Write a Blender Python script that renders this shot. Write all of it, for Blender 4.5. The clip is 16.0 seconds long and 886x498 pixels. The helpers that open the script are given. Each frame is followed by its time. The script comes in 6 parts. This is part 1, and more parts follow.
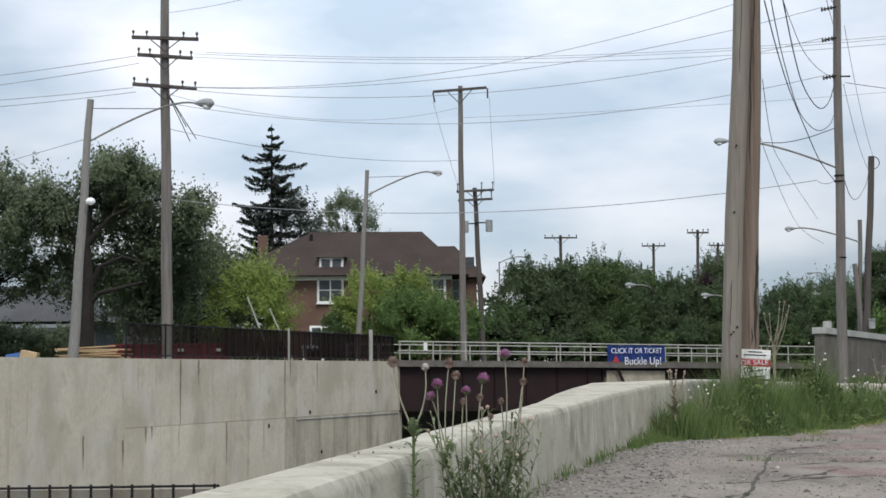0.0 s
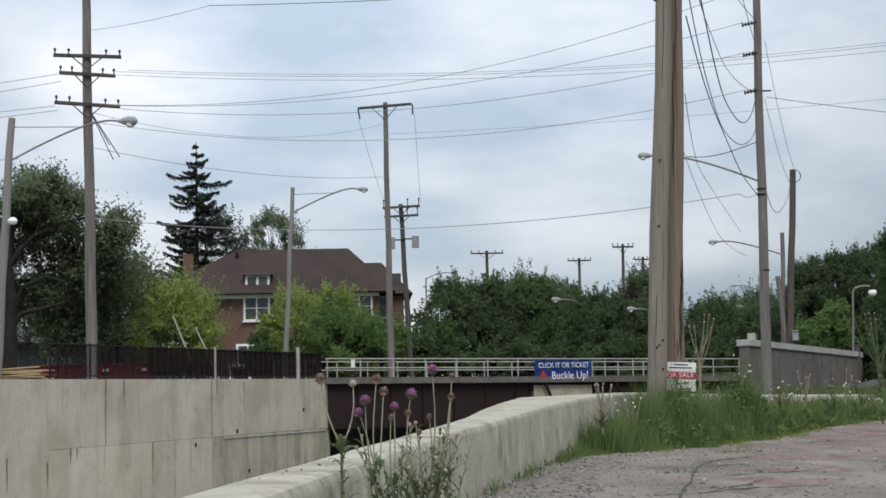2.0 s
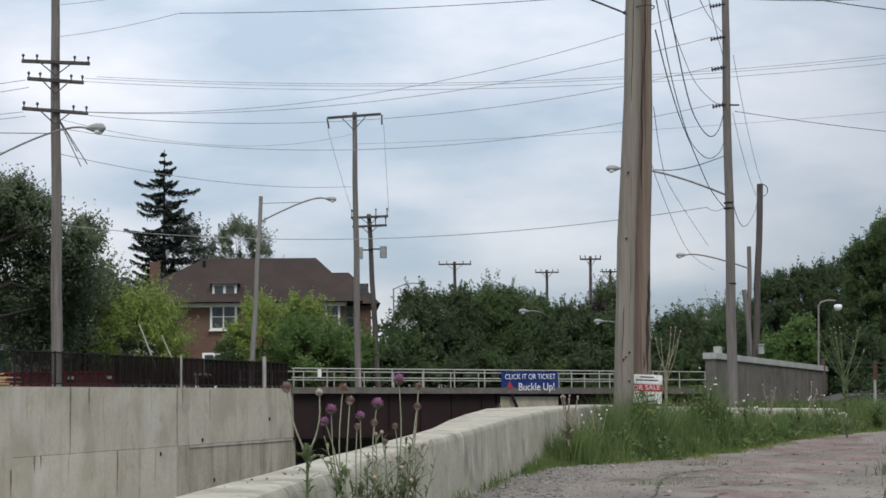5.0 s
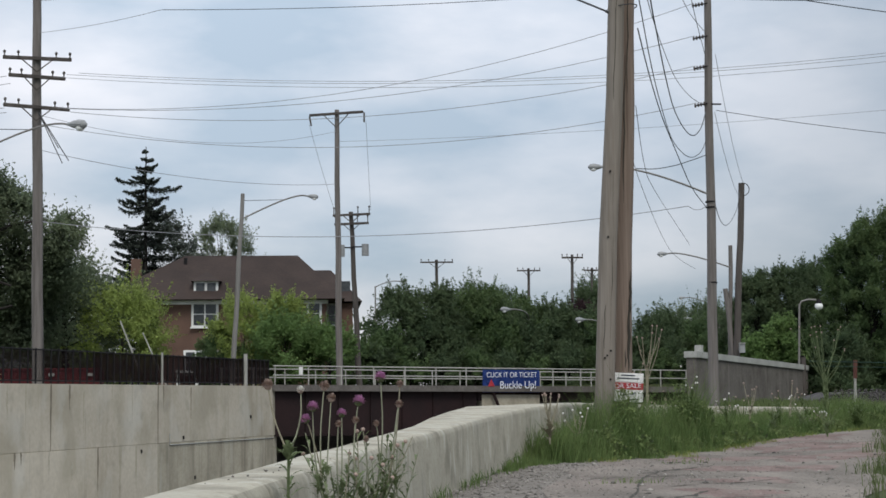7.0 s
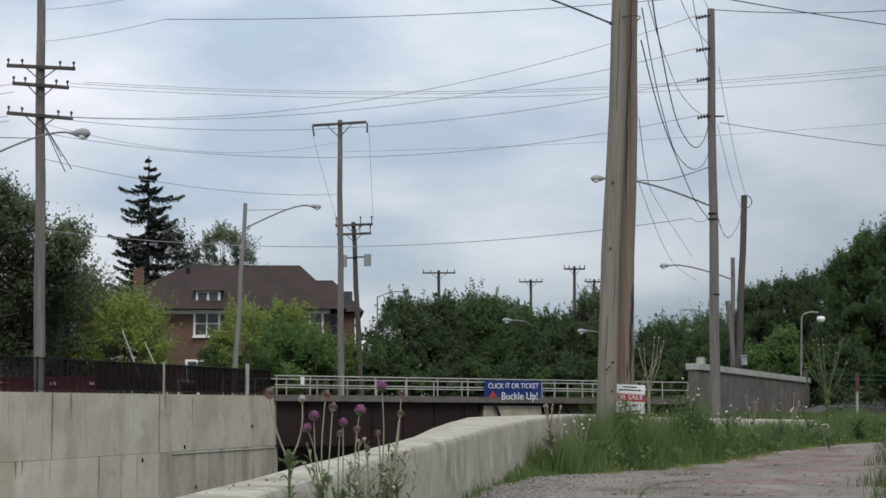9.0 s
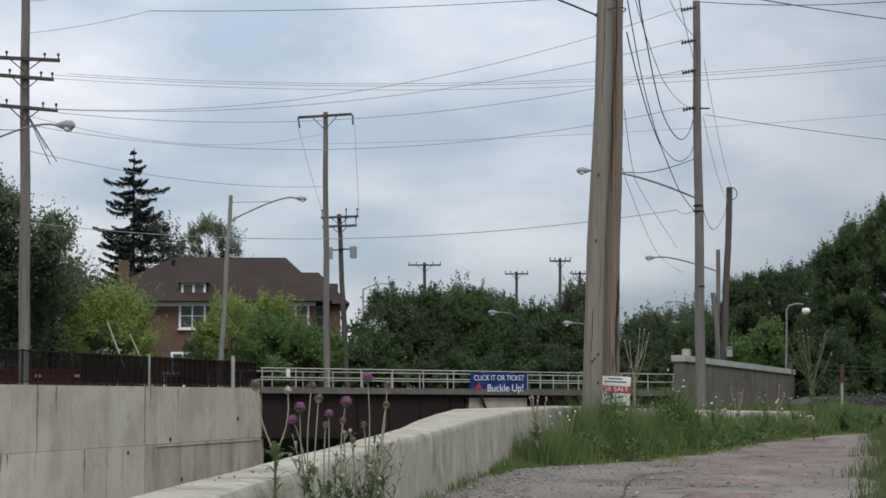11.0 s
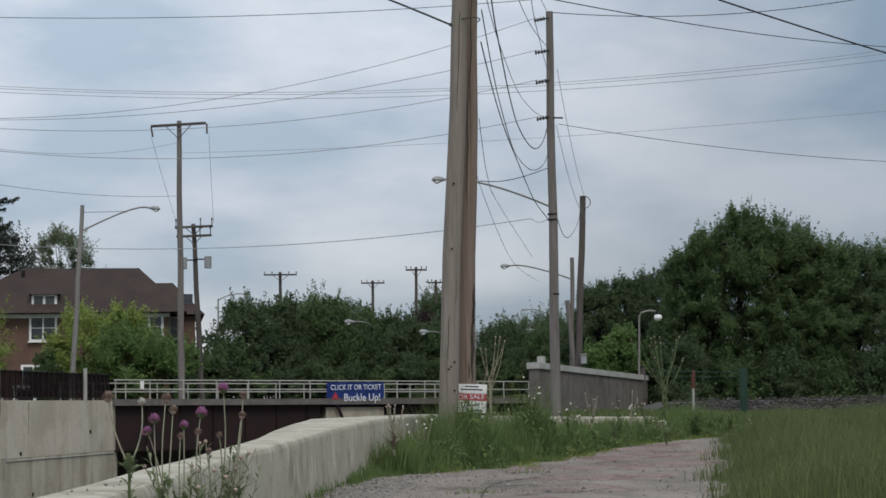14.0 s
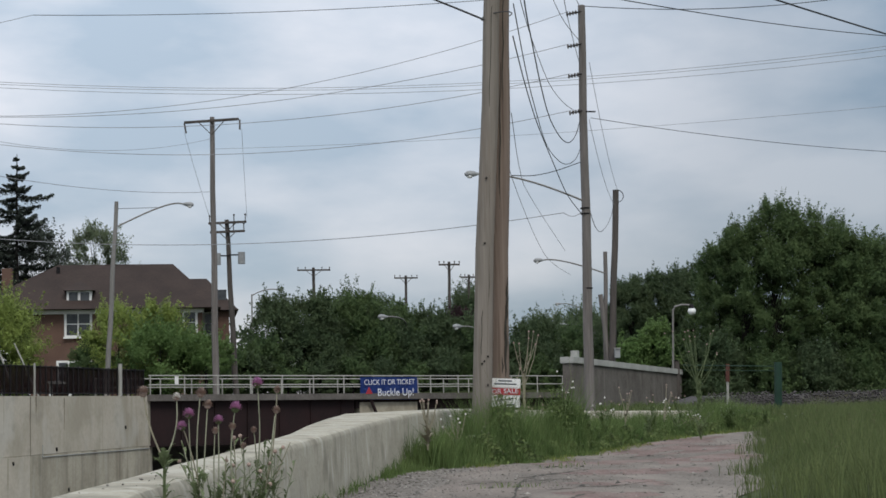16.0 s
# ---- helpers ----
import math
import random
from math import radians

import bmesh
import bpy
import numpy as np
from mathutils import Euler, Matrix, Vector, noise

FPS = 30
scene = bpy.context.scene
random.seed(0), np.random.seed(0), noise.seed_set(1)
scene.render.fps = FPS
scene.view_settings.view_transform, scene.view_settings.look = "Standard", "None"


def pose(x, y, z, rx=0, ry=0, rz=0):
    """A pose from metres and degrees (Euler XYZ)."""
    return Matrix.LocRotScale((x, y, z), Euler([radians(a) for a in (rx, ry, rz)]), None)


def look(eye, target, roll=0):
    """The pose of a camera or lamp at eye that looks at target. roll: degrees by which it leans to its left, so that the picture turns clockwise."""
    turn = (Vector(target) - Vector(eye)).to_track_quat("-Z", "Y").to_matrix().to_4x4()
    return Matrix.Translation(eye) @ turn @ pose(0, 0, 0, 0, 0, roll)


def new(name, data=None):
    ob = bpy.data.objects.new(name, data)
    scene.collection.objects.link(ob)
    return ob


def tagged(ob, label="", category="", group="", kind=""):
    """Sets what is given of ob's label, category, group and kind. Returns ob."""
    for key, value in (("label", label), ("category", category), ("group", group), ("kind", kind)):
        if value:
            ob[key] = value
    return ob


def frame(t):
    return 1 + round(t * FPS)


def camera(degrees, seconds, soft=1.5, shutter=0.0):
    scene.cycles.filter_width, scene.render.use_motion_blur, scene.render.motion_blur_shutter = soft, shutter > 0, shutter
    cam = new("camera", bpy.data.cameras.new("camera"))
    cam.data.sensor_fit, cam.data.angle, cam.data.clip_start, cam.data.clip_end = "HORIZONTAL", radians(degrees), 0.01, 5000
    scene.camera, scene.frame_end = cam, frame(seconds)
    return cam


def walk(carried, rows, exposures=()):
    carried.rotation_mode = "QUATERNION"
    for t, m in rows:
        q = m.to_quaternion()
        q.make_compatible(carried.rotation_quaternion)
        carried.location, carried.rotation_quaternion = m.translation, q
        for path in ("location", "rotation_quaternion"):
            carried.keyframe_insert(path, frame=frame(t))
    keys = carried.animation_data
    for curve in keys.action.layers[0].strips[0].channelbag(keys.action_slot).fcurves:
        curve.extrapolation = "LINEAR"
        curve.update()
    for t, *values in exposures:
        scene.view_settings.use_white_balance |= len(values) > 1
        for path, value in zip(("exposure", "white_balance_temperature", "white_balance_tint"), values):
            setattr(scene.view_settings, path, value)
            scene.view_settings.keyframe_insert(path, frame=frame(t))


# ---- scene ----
EYE = 1.3
cam = camera(30.0, 16.0, 1.6)
# seconds and the camera's tilt, lean and turn in degrees; it pans from one spot
ROWS = [
    (0.0, 94.281, 0.449, 0.034),
    (0.5, 93.086, 1.145, -1.464),
    (0.6, 92.790, 1.120, -1.530),
    (0.7, 94.070, 1.070, -1.770),
    (0.8, 94.720, 1.020, -2.020),
    (1.0, 95.011, 0.960, -2.143),
    (1.5, 94.446, 1.054, -2.258),
    (2.0, 94.810, 1.207, -2.461),
    (2.5, 95.249, 1.420, -2.351),
    (3.0, 94.668, 1.494, -2.587),
    (3.5, 94.954, 1.426, -2.825),
    (4.0, 95.054, 0.894, -3.186),
    (4.2, 95.230, 0.850, -3.310),
    (6.5, 94.990, 0.570, -4.053),
    (7.0, 95.088, 0.605, -4.258),
    (7.5, 95.153, 0.576, -4.225),
    (8.0, 95.322, 0.295, -4.252),
    (8.2, 95.570, 0.250, -4.220),
    (10.3, 95.120, 0.500, -4.280),
    (10.5, 95.096, 0.521, -4.330),
    (11.0, 95.186, 0.366, -4.695),
    (11.5, 95.281, 0.375, -5.437),
    (12.0, 95.709, 0.161, -6.432),
    (12.5, 96.442, -0.131, -8.252),
    (13.0, 96.865, 0.310, -9.824),
    (13.5, 96.121, 0.947, -10.241),
    (14.0, 95.441, 1.126, -9.632),
    (14.5, 95.289, 1.218, -9.323),
    (15.0, 95.269, 1.166, -8.965),
    (15.5, 95.353, 1.023, -8.722),
    (16.0, 95.283, 1.276, -8.472),
]
walk(cam, [(t, pose(0.0, 0.0, EYE - 0.002 * t, rx, ry, rz)) for t, rx, ry, rz in ROWS],
     exposures=[(0.0, 0.36), (1.5, 0.24), (4.0, 0.18), (8.0, 0.06), (11.5, 0.0), (13.0, -0.09), (14.0, -0.09), (16.0, -0.01)])

# ---------------------------------------------------------------- sky and sun
world = bpy.data.worlds.new("overcast_sky")
scene.world = world
world.use_nodes = True
wn, wl = world.node_tree.nodes, world.node_tree.links
wn.clear()
SUN_EL, SUN_AZ = 52.0, 162.0   # degrees; azimuth clockwise from +y


def wnode(kind, **kw):
    n = wn.new(kind)
    for k, v in kw.items():
        n.inputs[k].default_value = v
    return n


sky = wn.new("ShaderNodeTexSky")
sky.sky_type = "NISHITA"
sky.sun_disc = False
sky.sun_elevation, sky.sun_rotation = radians(SUN_EL), radians(SUN_AZ)
coord = wn.new("ShaderNodeTexCoord")
sep = wn.new("ShaderNodeSeparateXYZ")
wl.new(coord.outputs["Generated"], sep.inputs[0])
stretch = wn.new("ShaderNodeMapping")
stretch.inputs["Scale"].default_value = (1.0, 1.0, 2.6)
stretch.inputs["Location"].default_value = (1.3, 0.7, 0.2)
wl.new(coord.outputs["Generated"], stretch.inputs[0])
cloud = wnode("ShaderNodeTexNoise", Scale=4.2, Detail=7.0, Roughness=0.5)
wl.new(stretch.outputs[0], cloud.inputs["Vector"])
ramp = wn.new("ShaderNodeValToRGB")
ramp.color_ramp.elements[0].position, ramp.color_ramp.elements[0].color = 0.38, (0.64, 0.77, 0.92, 1)
ramp.color_ramp.elements[1].position, ramp.color_ramp.elements[1].color = 0.62, (1.26, 1.26, 1.33, 1)
wl.new(cloud.outputs["Fac"], ramp.inputs[0])
# the even overcast sky is brighter towards the zenith: (1 + 2 sin h) / 3
lum = wn.new("ShaderNodeMapRange")
lum.inputs["From Min"].default_value, lum.inputs["From Max"].default_value = 0.0, 1.0
lum.inputs["To Min"].default_value, lum.inputs["To Max"].default_value = 0.49, 1.62
wl.new(sep.outputs["Z"], lum.inputs["Value"])
veil = wn.new("ShaderNodeBackground")
# the cloud is denser and bluer towards the east
east = wn.new("ShaderNodeMapRange")
east.inputs["From Min"].default_value, east.inputs["From Max"].default_value = 0.06, 0.42
wl.new(sep.outputs["X"], east.inputs["Value"])
bluer = wn.new("ShaderNodeMixRGB")
bluer.blend_type = "MULTIPLY"
bluer.inputs[2].default_value = (0.88, 0.96, 1.02, 1)
wl.new(east.outputs[0], bluer.inputs[0])
wl.new(ramp.outputs[0], bluer.inputs[1])
wl.new(bluer.outputs[0], veil.inputs["Color"])
# the cloud is thinner, and the sky brighter, towards the west
west = wn.new("ShaderNodeMapRange")
west.inputs["From Min"].default_value, west.inputs["From Max"].default_value = -1.0, 1.0
west.inputs["To Min"].default_value, west.inputs["To Max"].default_value = 1.38, 0.62
wl.new(sep.outputs["X"], west.inputs["Value"])
both = wn.new("ShaderNodeMath")
both.operation = "MULTIPLY"
wl.new(lum.outputs[0], both.inputs[0])
wl.new(west.outputs[0], both.inputs[1])
# a wide thin place in the cloud
thin = wn.new("ShaderNodeVectorMath")
thin.operation = "DOT_PRODUCT"
thin.inputs[1].default_value = (0.026, 0.978, 0.208)
wl.new(coord.outputs["Generated"], thin.inputs[0])
glow = wn.new("ShaderNodeMapRange")
glow.interpolation_type = "SMOOTHSTEP"
glow.inputs["From Min"].default_value, glow.inputs["From Max"].default_value = 0.95, 1.0
glow.inputs["To Min"].default_value, glow.inputs["To Max"].default_value = 0.83, 1.10
wl.new(thin.outputs["Value"], glow.inputs["Value"])
veil_light = wn.new("ShaderNodeMath")
veil_light.operation = "MULTIPLY"
wl.new(both.outputs[0], veil_light.inputs[0])
wl.new(glow.outputs[0], veil_light.inputs[1])
wl.new(veil_light.outputs[0], veil.inputs["Strength"])
clear = wn.new("ShaderNodeBackground")
clear.inputs["Strength"].default_value = 0.10
wl.new(sky.outputs[0], clear.inputs["Color"])
blend = wn.new("ShaderNodeMixShader")
blend.inputs[0].default_value = 0.85
wl.new(clear.outputs[0], blend.inputs[1])
wl.new(veil.outputs[0], blend.inputs[2])
wout = wn.new("ShaderNodeOutputWorld")
wl.new(blend.outputs[0], wout.inputs[0])

sun_data = bpy.data.lights.new("sun", "SUN")
sun_data.energy, sun_data.angle, sun_data.color = 1.6, radians(25), (1.0, 0.955, 0.89)
sun = new("sun", sun_data)
az, el = radians(SUN_AZ), radians(SUN_EL)
sun.matrix_world = look((60 * math.sin(az) * math.cos(el), 60 * math.cos(az) * math.cos(el), 60 * math.sin(el)), (0, 0, 0))

# ---------------------------------------------------------------- materials


def material(name, a, b, rough=0.85, scale=1.0, fine=30.0, bump=0.3, metal=0.0, stain=None, streak=0.0, stretch_z=1.0, dist=0.02, spread=0.0, trans=0.0, stain2=None, each=0.0, soft=False, spec=0.3, stretch_y=1.0, more=()):
    """Two colours mixed by a coarse and a fine noise, fine relief, and stains that may run down as streaks."""
    m = bpy.data.materials.new(name)
    m.use_nodes = True
    n, l = m.node_tree.nodes, m.node_tree.links
    bsdf = n["Principled BSDF"]
    tc = n.new("ShaderNodeTexCoord")
    mp = n.new("ShaderNodeMapping")
    mp.inputs["Scale"].default_value = (1, stretch_y, stretch_z)
    l.new(tc.outputs["Object"], mp.inputs[0])
    big = n.new("ShaderNodeTexNoise")
    big.inputs["Scale"].default_value, big.inputs["Detail"].default_value = scale, 6.0
    small = n.new("ShaderNodeTexNoise")
    small.inputs["Scale"].default_value, small.inputs["Detail"].default_value = fine, 4.0
    for t in (big, small):
        l.new(mp.outputs[0], t.inputs["Vector"])
    mixf = n.new("ShaderNodeMath")
    mixf.operation = "MULTIPLY_ADD"
    mixf.inputs[1].default_value = 0.45
    l.new(small.outputs["Fac"], mixf.inputs[0])
    half = n.new("ShaderNodeMath")
    half.operation = "MULTIPLY"
    half.inputs[1].default_value = 0.6
    l.new(big.outputs["Fac"], half.inputs[0])
    l.new(half.outputs[0], mixf.inputs[2])
    cr = n.new("ShaderNodeValToRGB")
    cr.color_ramp.elements[0].position, cr.color_ramp.elements[0].color = 0.38, (*a, 1)
    cr.color_ramp.elements[1].position, cr.color_ramp.elements[1].color = 0.68, (*b, 1)
    l.new(mixf.outputs[0], cr.inputs[0])
    colour = cr.outputs[0]
    for stain, streak in ((stain, streak), (stain2, 0.97), *((m[:4], m[4]) for m in more)):
        if not stain:
            continue
        st = n.new("ShaderNodeTexNoise")
        smap = n.new("ShaderNodeMapping")
        smap.inputs["Scale"].default_value = (1.0, stretch_y, 1.0 - streak)
        l.new(tc.outputs["Object"], smap.inputs[0])
        l.new(smap.outputs[0], st.inputs["Vector"])
        st.inputs["Scale"].default_value, st.inputs["Detail"].default_value = stain[1], 5.0
        sr = n.new("ShaderNodeValToRGB")
        sr.color_ramp.elements[0].position, sr.color_ramp.elements[0].color = stain[2], (0, 0, 0, 1)
        sr.color_ramp.elements[1].position, sr.color_ramp.elements[1].color = stain[2] + 0.16, (1, 1, 1, 1)
        l.new(st.outputs["Fac"], sr.inputs[0])
        amount = n.new("ShaderNodeMath")
        amount.operation = "MULTIPLY"
        amount.inputs[1].default_value = stain[3]
        l.new(sr.outputs[0], amount.inputs[0])
        mx = n.new("ShaderNodeMixRGB")
        mx.inputs[2].default_value = (*stain[0], 1)
        l.new(amount.outputs[0], mx.inputs[0])
        l.new(colour, mx.inputs[1])
        colour = mx.outputs[0]
    if each:
        oi = n.new("ShaderNodeObjectInfo")
        er = n.new("ShaderNodeMapRange")
        er.inputs["To Min"].default_value, er.inputs["To Max"].default_value = 1 - each, 1 + each
        l.new(oi.outputs["Random"], er.inputs["Value"])
        eh = n.new("ShaderNodeHueSaturation")
        l.new(er.outputs[0], eh.inputs["Value"])
        l.new(colour, eh.inputs["Color"])
        colour = eh.outputs[0]
    if spread:
        info = n.new("ShaderNodeNewGeometry")
        rnd = n.new("ShaderNodeMapRange")
        rnd.inputs["To Min"].default_value, rnd.inputs["To Max"].default_value = 1 - spread, 1 + spread
        l.new(info.outputs["Random Per Island"], rnd.inputs["Value"])
        hsv = n.new("ShaderNodeHueSaturation")
        l.new(rnd.outputs[0], hsv.inputs["Value"])
        l.new(colour, hsv.inputs["Color"])
        colour = hsv.outputs[0]
    l.new(colour, bsdf.inputs["Base Color"])
    bsdf.inputs["Roughness"].default_value = rough
    bsdf.inputs["Metallic"].default_value = metal
    bsdf.inputs["Specular IOR Level"].default_value = spec
    if bump:
        bp = n.new("ShaderNodeBump")
        bp.inputs["Strength"].default_value, bp.inputs["Distance"].default_value = bump, dist
        l.new(mixf.outputs[0], bp.inputs["Height"])
        l.new(bp.outputs[0], bsdf.inputs["Normal"])
    if soft:
        at = n.new("ShaderNodeAttribute")
        at.attribute_name = "leaf_normal"
        l.new(at.outputs["Vector"], bsdf.inputs["Normal"])
    if trans:
        tr = n.new("ShaderNodeBsdfTranslucent")
        l.new(colour, tr.inputs["Color"])
        ms = n.new("ShaderNodeMixShader")
        ms.inputs[0].default_value = trans
        l.new(bsdf.outputs[0], ms.inputs[1])
        l.new(tr.outputs[0], ms.inputs[2])
        l.new(ms.outputs[0], n["Material Output"].inputs["Surface"])
    return m


CONCRETE = material("weathered_concrete", (0.453, 0.402, 0.316), (0.567, 0.512, 0.413), 0.9, 0.35, 6, 0.2, stain=((0.35, 0.31, 0.23), 0.5, 0.46, 0.6), streak=0.3, stain2=((0.25, 0.20, 0.135), 0.7, 0.58, 0.4), each=0.06,
                    more=(((0.20, 0.165, 0.115), 2.2, 0.63, 0.55, 0.94), ((0.58, 0.56, 0.495), 0.7, 0.52, 0.45, 0.4), ((0.30, 0.275, 0.22), 1.6, 0.56, 0.4, 0.1)))
DIRTY_CONCRETE = material("soiled_concrete", (0.336, 0.301, 0.227), (0.462, 0.420, 0.329), 0.9, 0.5, 7, 0.25, stain=((0.20, 0.18, 0.135), 1.0, 0.48, 0.55), streak=0.6, stain2=((0.15, 0.125, 0.09), 2.4, 0.56, 0.55),
                          more=(((0.45, 0.43, 0.37), 1.8, 0.57, 0.5, 0.9),))
PARAPET = material("parapet_concrete", (0.280, 0.260, 0.203), (0.400, 0.374, 0.299), 0.95, 1.3, 26, 0.6, stain=((0.165, 0.15, 0.115), 1.7, 0.52, 0.6), streak=0.1, stain2=((0.15, 0.13, 0.093), 1.8, 0.62, 0.12),
                   more=(((0.52, 0.50, 0.43), 3.4, 0.56, 0.65, 0.6), ((0.12, 0.105, 0.075), 6.0, 0.60, 0.65, 0.2), ((0.43, 0.412, 0.345), 0.8, 0.52, 0.5, 0.0), ((0.15, 0.13, 0.095), 14.0, 0.62, 0.6, 0.0)))
STREAK = material("drip_stain", (0.36, 0.32, 0.24), (0.46, 0.42, 0.33), 0.9, 2, 14, 0.2)
STREAK_DARK = material("rust_stain", (0.17, 0.14, 0.10), (0.26, 0.225, 0.17), 0.9, 2, 14, 0.2)
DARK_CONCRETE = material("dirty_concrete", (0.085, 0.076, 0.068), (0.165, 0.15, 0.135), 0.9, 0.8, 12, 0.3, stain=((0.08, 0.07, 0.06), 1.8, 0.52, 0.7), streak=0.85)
BLOCK = material("grey_block", (0.095, 0.084, 0.074), (0.155, 0.14, 0.125), 0.9, 0.7, 8, 0.4, stain=((0.07, 0.058, 0.048), 1.2, 0.5, 0.6), streak=0.2, stain2=((0.20, 0.185, 0.165), 2.2, 0.57, 0.5))
COPING = material("pale_coping", (0.28, 0.28, 0.26), (0.40, 0.40, 0.37), 0.8, 1.0, 12, 0.2)
STEEL = material("dark_red_steel", (0.011, 0.005, 0.005), (0.021, 0.008, 0.008), 0.7, 0.8, 10, 0.2)
GALV = material("galvanised_rail", (0.28, 0.275, 0.245), (0.40, 0.39, 0.35), 0.6, 1.2, 20, 0.1)
POLE_GREY = material("weathered_pole_wood", (0.153, 0.133, 0.110), (0.242, 0.216, 0.184), 0.9, 2.2, 26, 0.7, stretch_z=0.04, stain=((0.105, 0.088, 0.07), 15.0, 0.56, 0.6), streak=0.975, stain2=((0.33, 0.30, 0.255), 9.0, 0.58, 0.5), more=(((0.19, 0.135, 0.098), 2.0, 0.54, 0.45, 0.8), ((0.07, 0.058, 0.045), 26.0, 0.66, 0.7, 0.985)))
POLE_BROWN = material("brown_pole_wood", (0.140, 0.106, 0.084), (0.219, 0.169, 0.136), 0.9, 2.2, 26, 0.7, stretch_z=0.04, stain=((0.09, 0.06, 0.042), 14.0, 0.57, 0.6), streak=0.975, stain2=((0.30, 0.24, 0.185), 9.0, 0.57, 0.55), more=(((0.055, 0.04, 0.03), 24.0, 0.66, 0.75, 0.985),))
POLE_DARK = material("dark_pole_wood", (0.055, 0.048, 0.043), (0.11, 0.096, 0.086), 0.9, 1.5, 12, 0.4, stretch_z=0.08)
POLE_FAR = material("distant_pole_wood", (0.125, 0.112, 0.102), (0.205, 0.186, 0.172), 0.9, 1.5, 12, 0.4, stretch_z=0.08, stain2=((0.075, 0.065, 0.058), 8.0, 0.58, 0.6))
POLE_STEEL = material("lamp_pole_metal", (0.16, 0.152, 0.14), (0.24, 0.23, 0.215), 0.6, 1.5, 20, 0.1, stretch_z=0.2)
LAMP_GREY = material("lamp_housing", (0.22, 0.225, 0.225), (0.32, 0.33, 0.33), 0.5, 3, 30, 0.05)
LENS = material("lamp_lens", (0.75, 0.76, 0.74), (0.85, 0.86, 0.84), 0.25, 4, 30, 0.0)
IRON = material("black_iron", (0.010, 0.009, 0.010), (0.022, 0.02, 0.02), 0.7, 3, 30, 0.1, spec=0.15)
WIRE = material("wire_insulation", (0.035, 0.037, 0.04), (0.07, 0.072, 0.075), 0.6, 3, 30, 0.0)
WIRE_FAR = material("bare_wire", (0.204, 0.212, 0.221), (0.340, 0.340, 0.357), 0.5, 3, 30, 0.0)
GREY_ROOF = material("grey_shingles", (0.05, 0.05, 0.052), (0.085, 0.085, 0.088), 0.92, 0.5, 7, 0.4)
ROOF = material("brown_shingles", (0.026, 0.018, 0.015), (0.048, 0.033, 0.027), 0.92, 0.5, 7, 0.4)
BRICK = material("red_brick", (0.10, 0.06, 0.045), (0.155, 0.094, 0.07), 0.9, 0.8, 16, 0.4)
WHITE = material("white_paint", (0.66, 0.66, 0.63), (0.80, 0.80, 0.77), 0.6, 2, 20, 0.05)
GLASS = material("dark_window_glass", (0.035, 0.04, 0.044), (0.075, 0.08, 0.085), 0.12, 2, 10, 0.0, spec=0.5)
GREY_SIDING = material("grey_siding", (0.075, 0.08, 0.083), (0.125, 0.13, 0.134), 0.8, 1, 12, 0.1)
RED = material("red_container_paint", (0.068, 0.008, 0.010), (0.104, 0.014, 0.017), 0.6, 1, 14, 0.1, stain=((0.10, 0.03, 0.02), 2.5, 0.6, 0.6))
LUMBER = material("sawn_lumber", (0.36, 0.25, 0.14), (0.52, 0.39, 0.24), 0.85, 2, 20, 0.2)
TARP = material("blue_tarp", (0.05, 0.12, 0.30), (0.09, 0.18, 0.40), 0.5, 2, 20, 0.1)
BLUE = material("banner_vinyl", (0.030, 0.062, 0.23), (0.05, 0.09, 0.29), 0.45, 1, 10, 0.05)
LETTER = material("white_print", (0.62, 0.64, 0.70), (0.74, 0.76, 0.80), 0.5, 3, 20, 0.0)
RED_PRINT = material("red_print", (0.34, 0.03, 0.04), (0.42, 0.05, 0.06), 0.5, 3, 20, 0.0)
INK = material("dark_print", (0.02, 0.03, 0.05), (0.04, 0.05, 0.07), 0.5, 3, 20, 0.0)
GREEN_POST = material("green_post_paint", (0.012, 0.035, 0.022), (0.022, 0.055, 0.036), 0.5, 2, 20, 0.1)
BROWN_POST = material("rust_red_post", (0.08, 0.03, 0.022), (0.12, 0.05, 0.036), 0.7, 2, 20, 0.1)
ASPHALT = material("worn_asphalt", (0.095, 0.082, 0.068), (0.24, 0.21, 0.178), 0.95, 0.8, 34, 0.9, stain=((0.20, 0.15, 0.13), 0.30, 0.50, 0.4), stain2=((0.075, 0.064, 0.052), 1.5, 0.56, 0.6), stretch_y=0.33)
PINK = material("pinkish_worn_paving", (0.10, 0.068, 0.058), (0.255, 0.18, 0.158), 0.95, 1.6, 30, 0.9, stain=((0.185, 0.160, 0.137), 1.5, 0.48, 0.75), stain2=((0.07, 0.052, 0.044), 2.6, 0.58, 0.6), stretch_y=0.33)
GRAVEL = material("grey_gravel", (0.115, 0.10, 0.085), (0.21, 0.19, 0.165), 0.95, 2.0, 60, 0.8)
STONES = material("gravel_stones", (0.13, 0.118, 0.102), (0.245, 0.228, 0.205), 0.9, 4, 30, 0.2, spread=0.6)
BALLAST = material("track_ballast", (0.032, 0.029, 0.028), (0.085, 0.078, 0.075), 0.95, 2.0, 14, 0.8)
CRACK = material("crack_dirt", (0.035, 0.032, 0.026), (0.075, 0.068, 0.054), 0.95, 3, 40, 0.3)
SOIL = material("grassy_soil", (0.032, 0.045, 0.016), (0.07, 0.08, 0.034), 0.95, 0.5, 12, 0.5)
ROAD = material("road_surface", (0.14, 0.14, 0.14), (0.22, 0.22, 0.22), 0.95, 0.5, 30, 0.3)
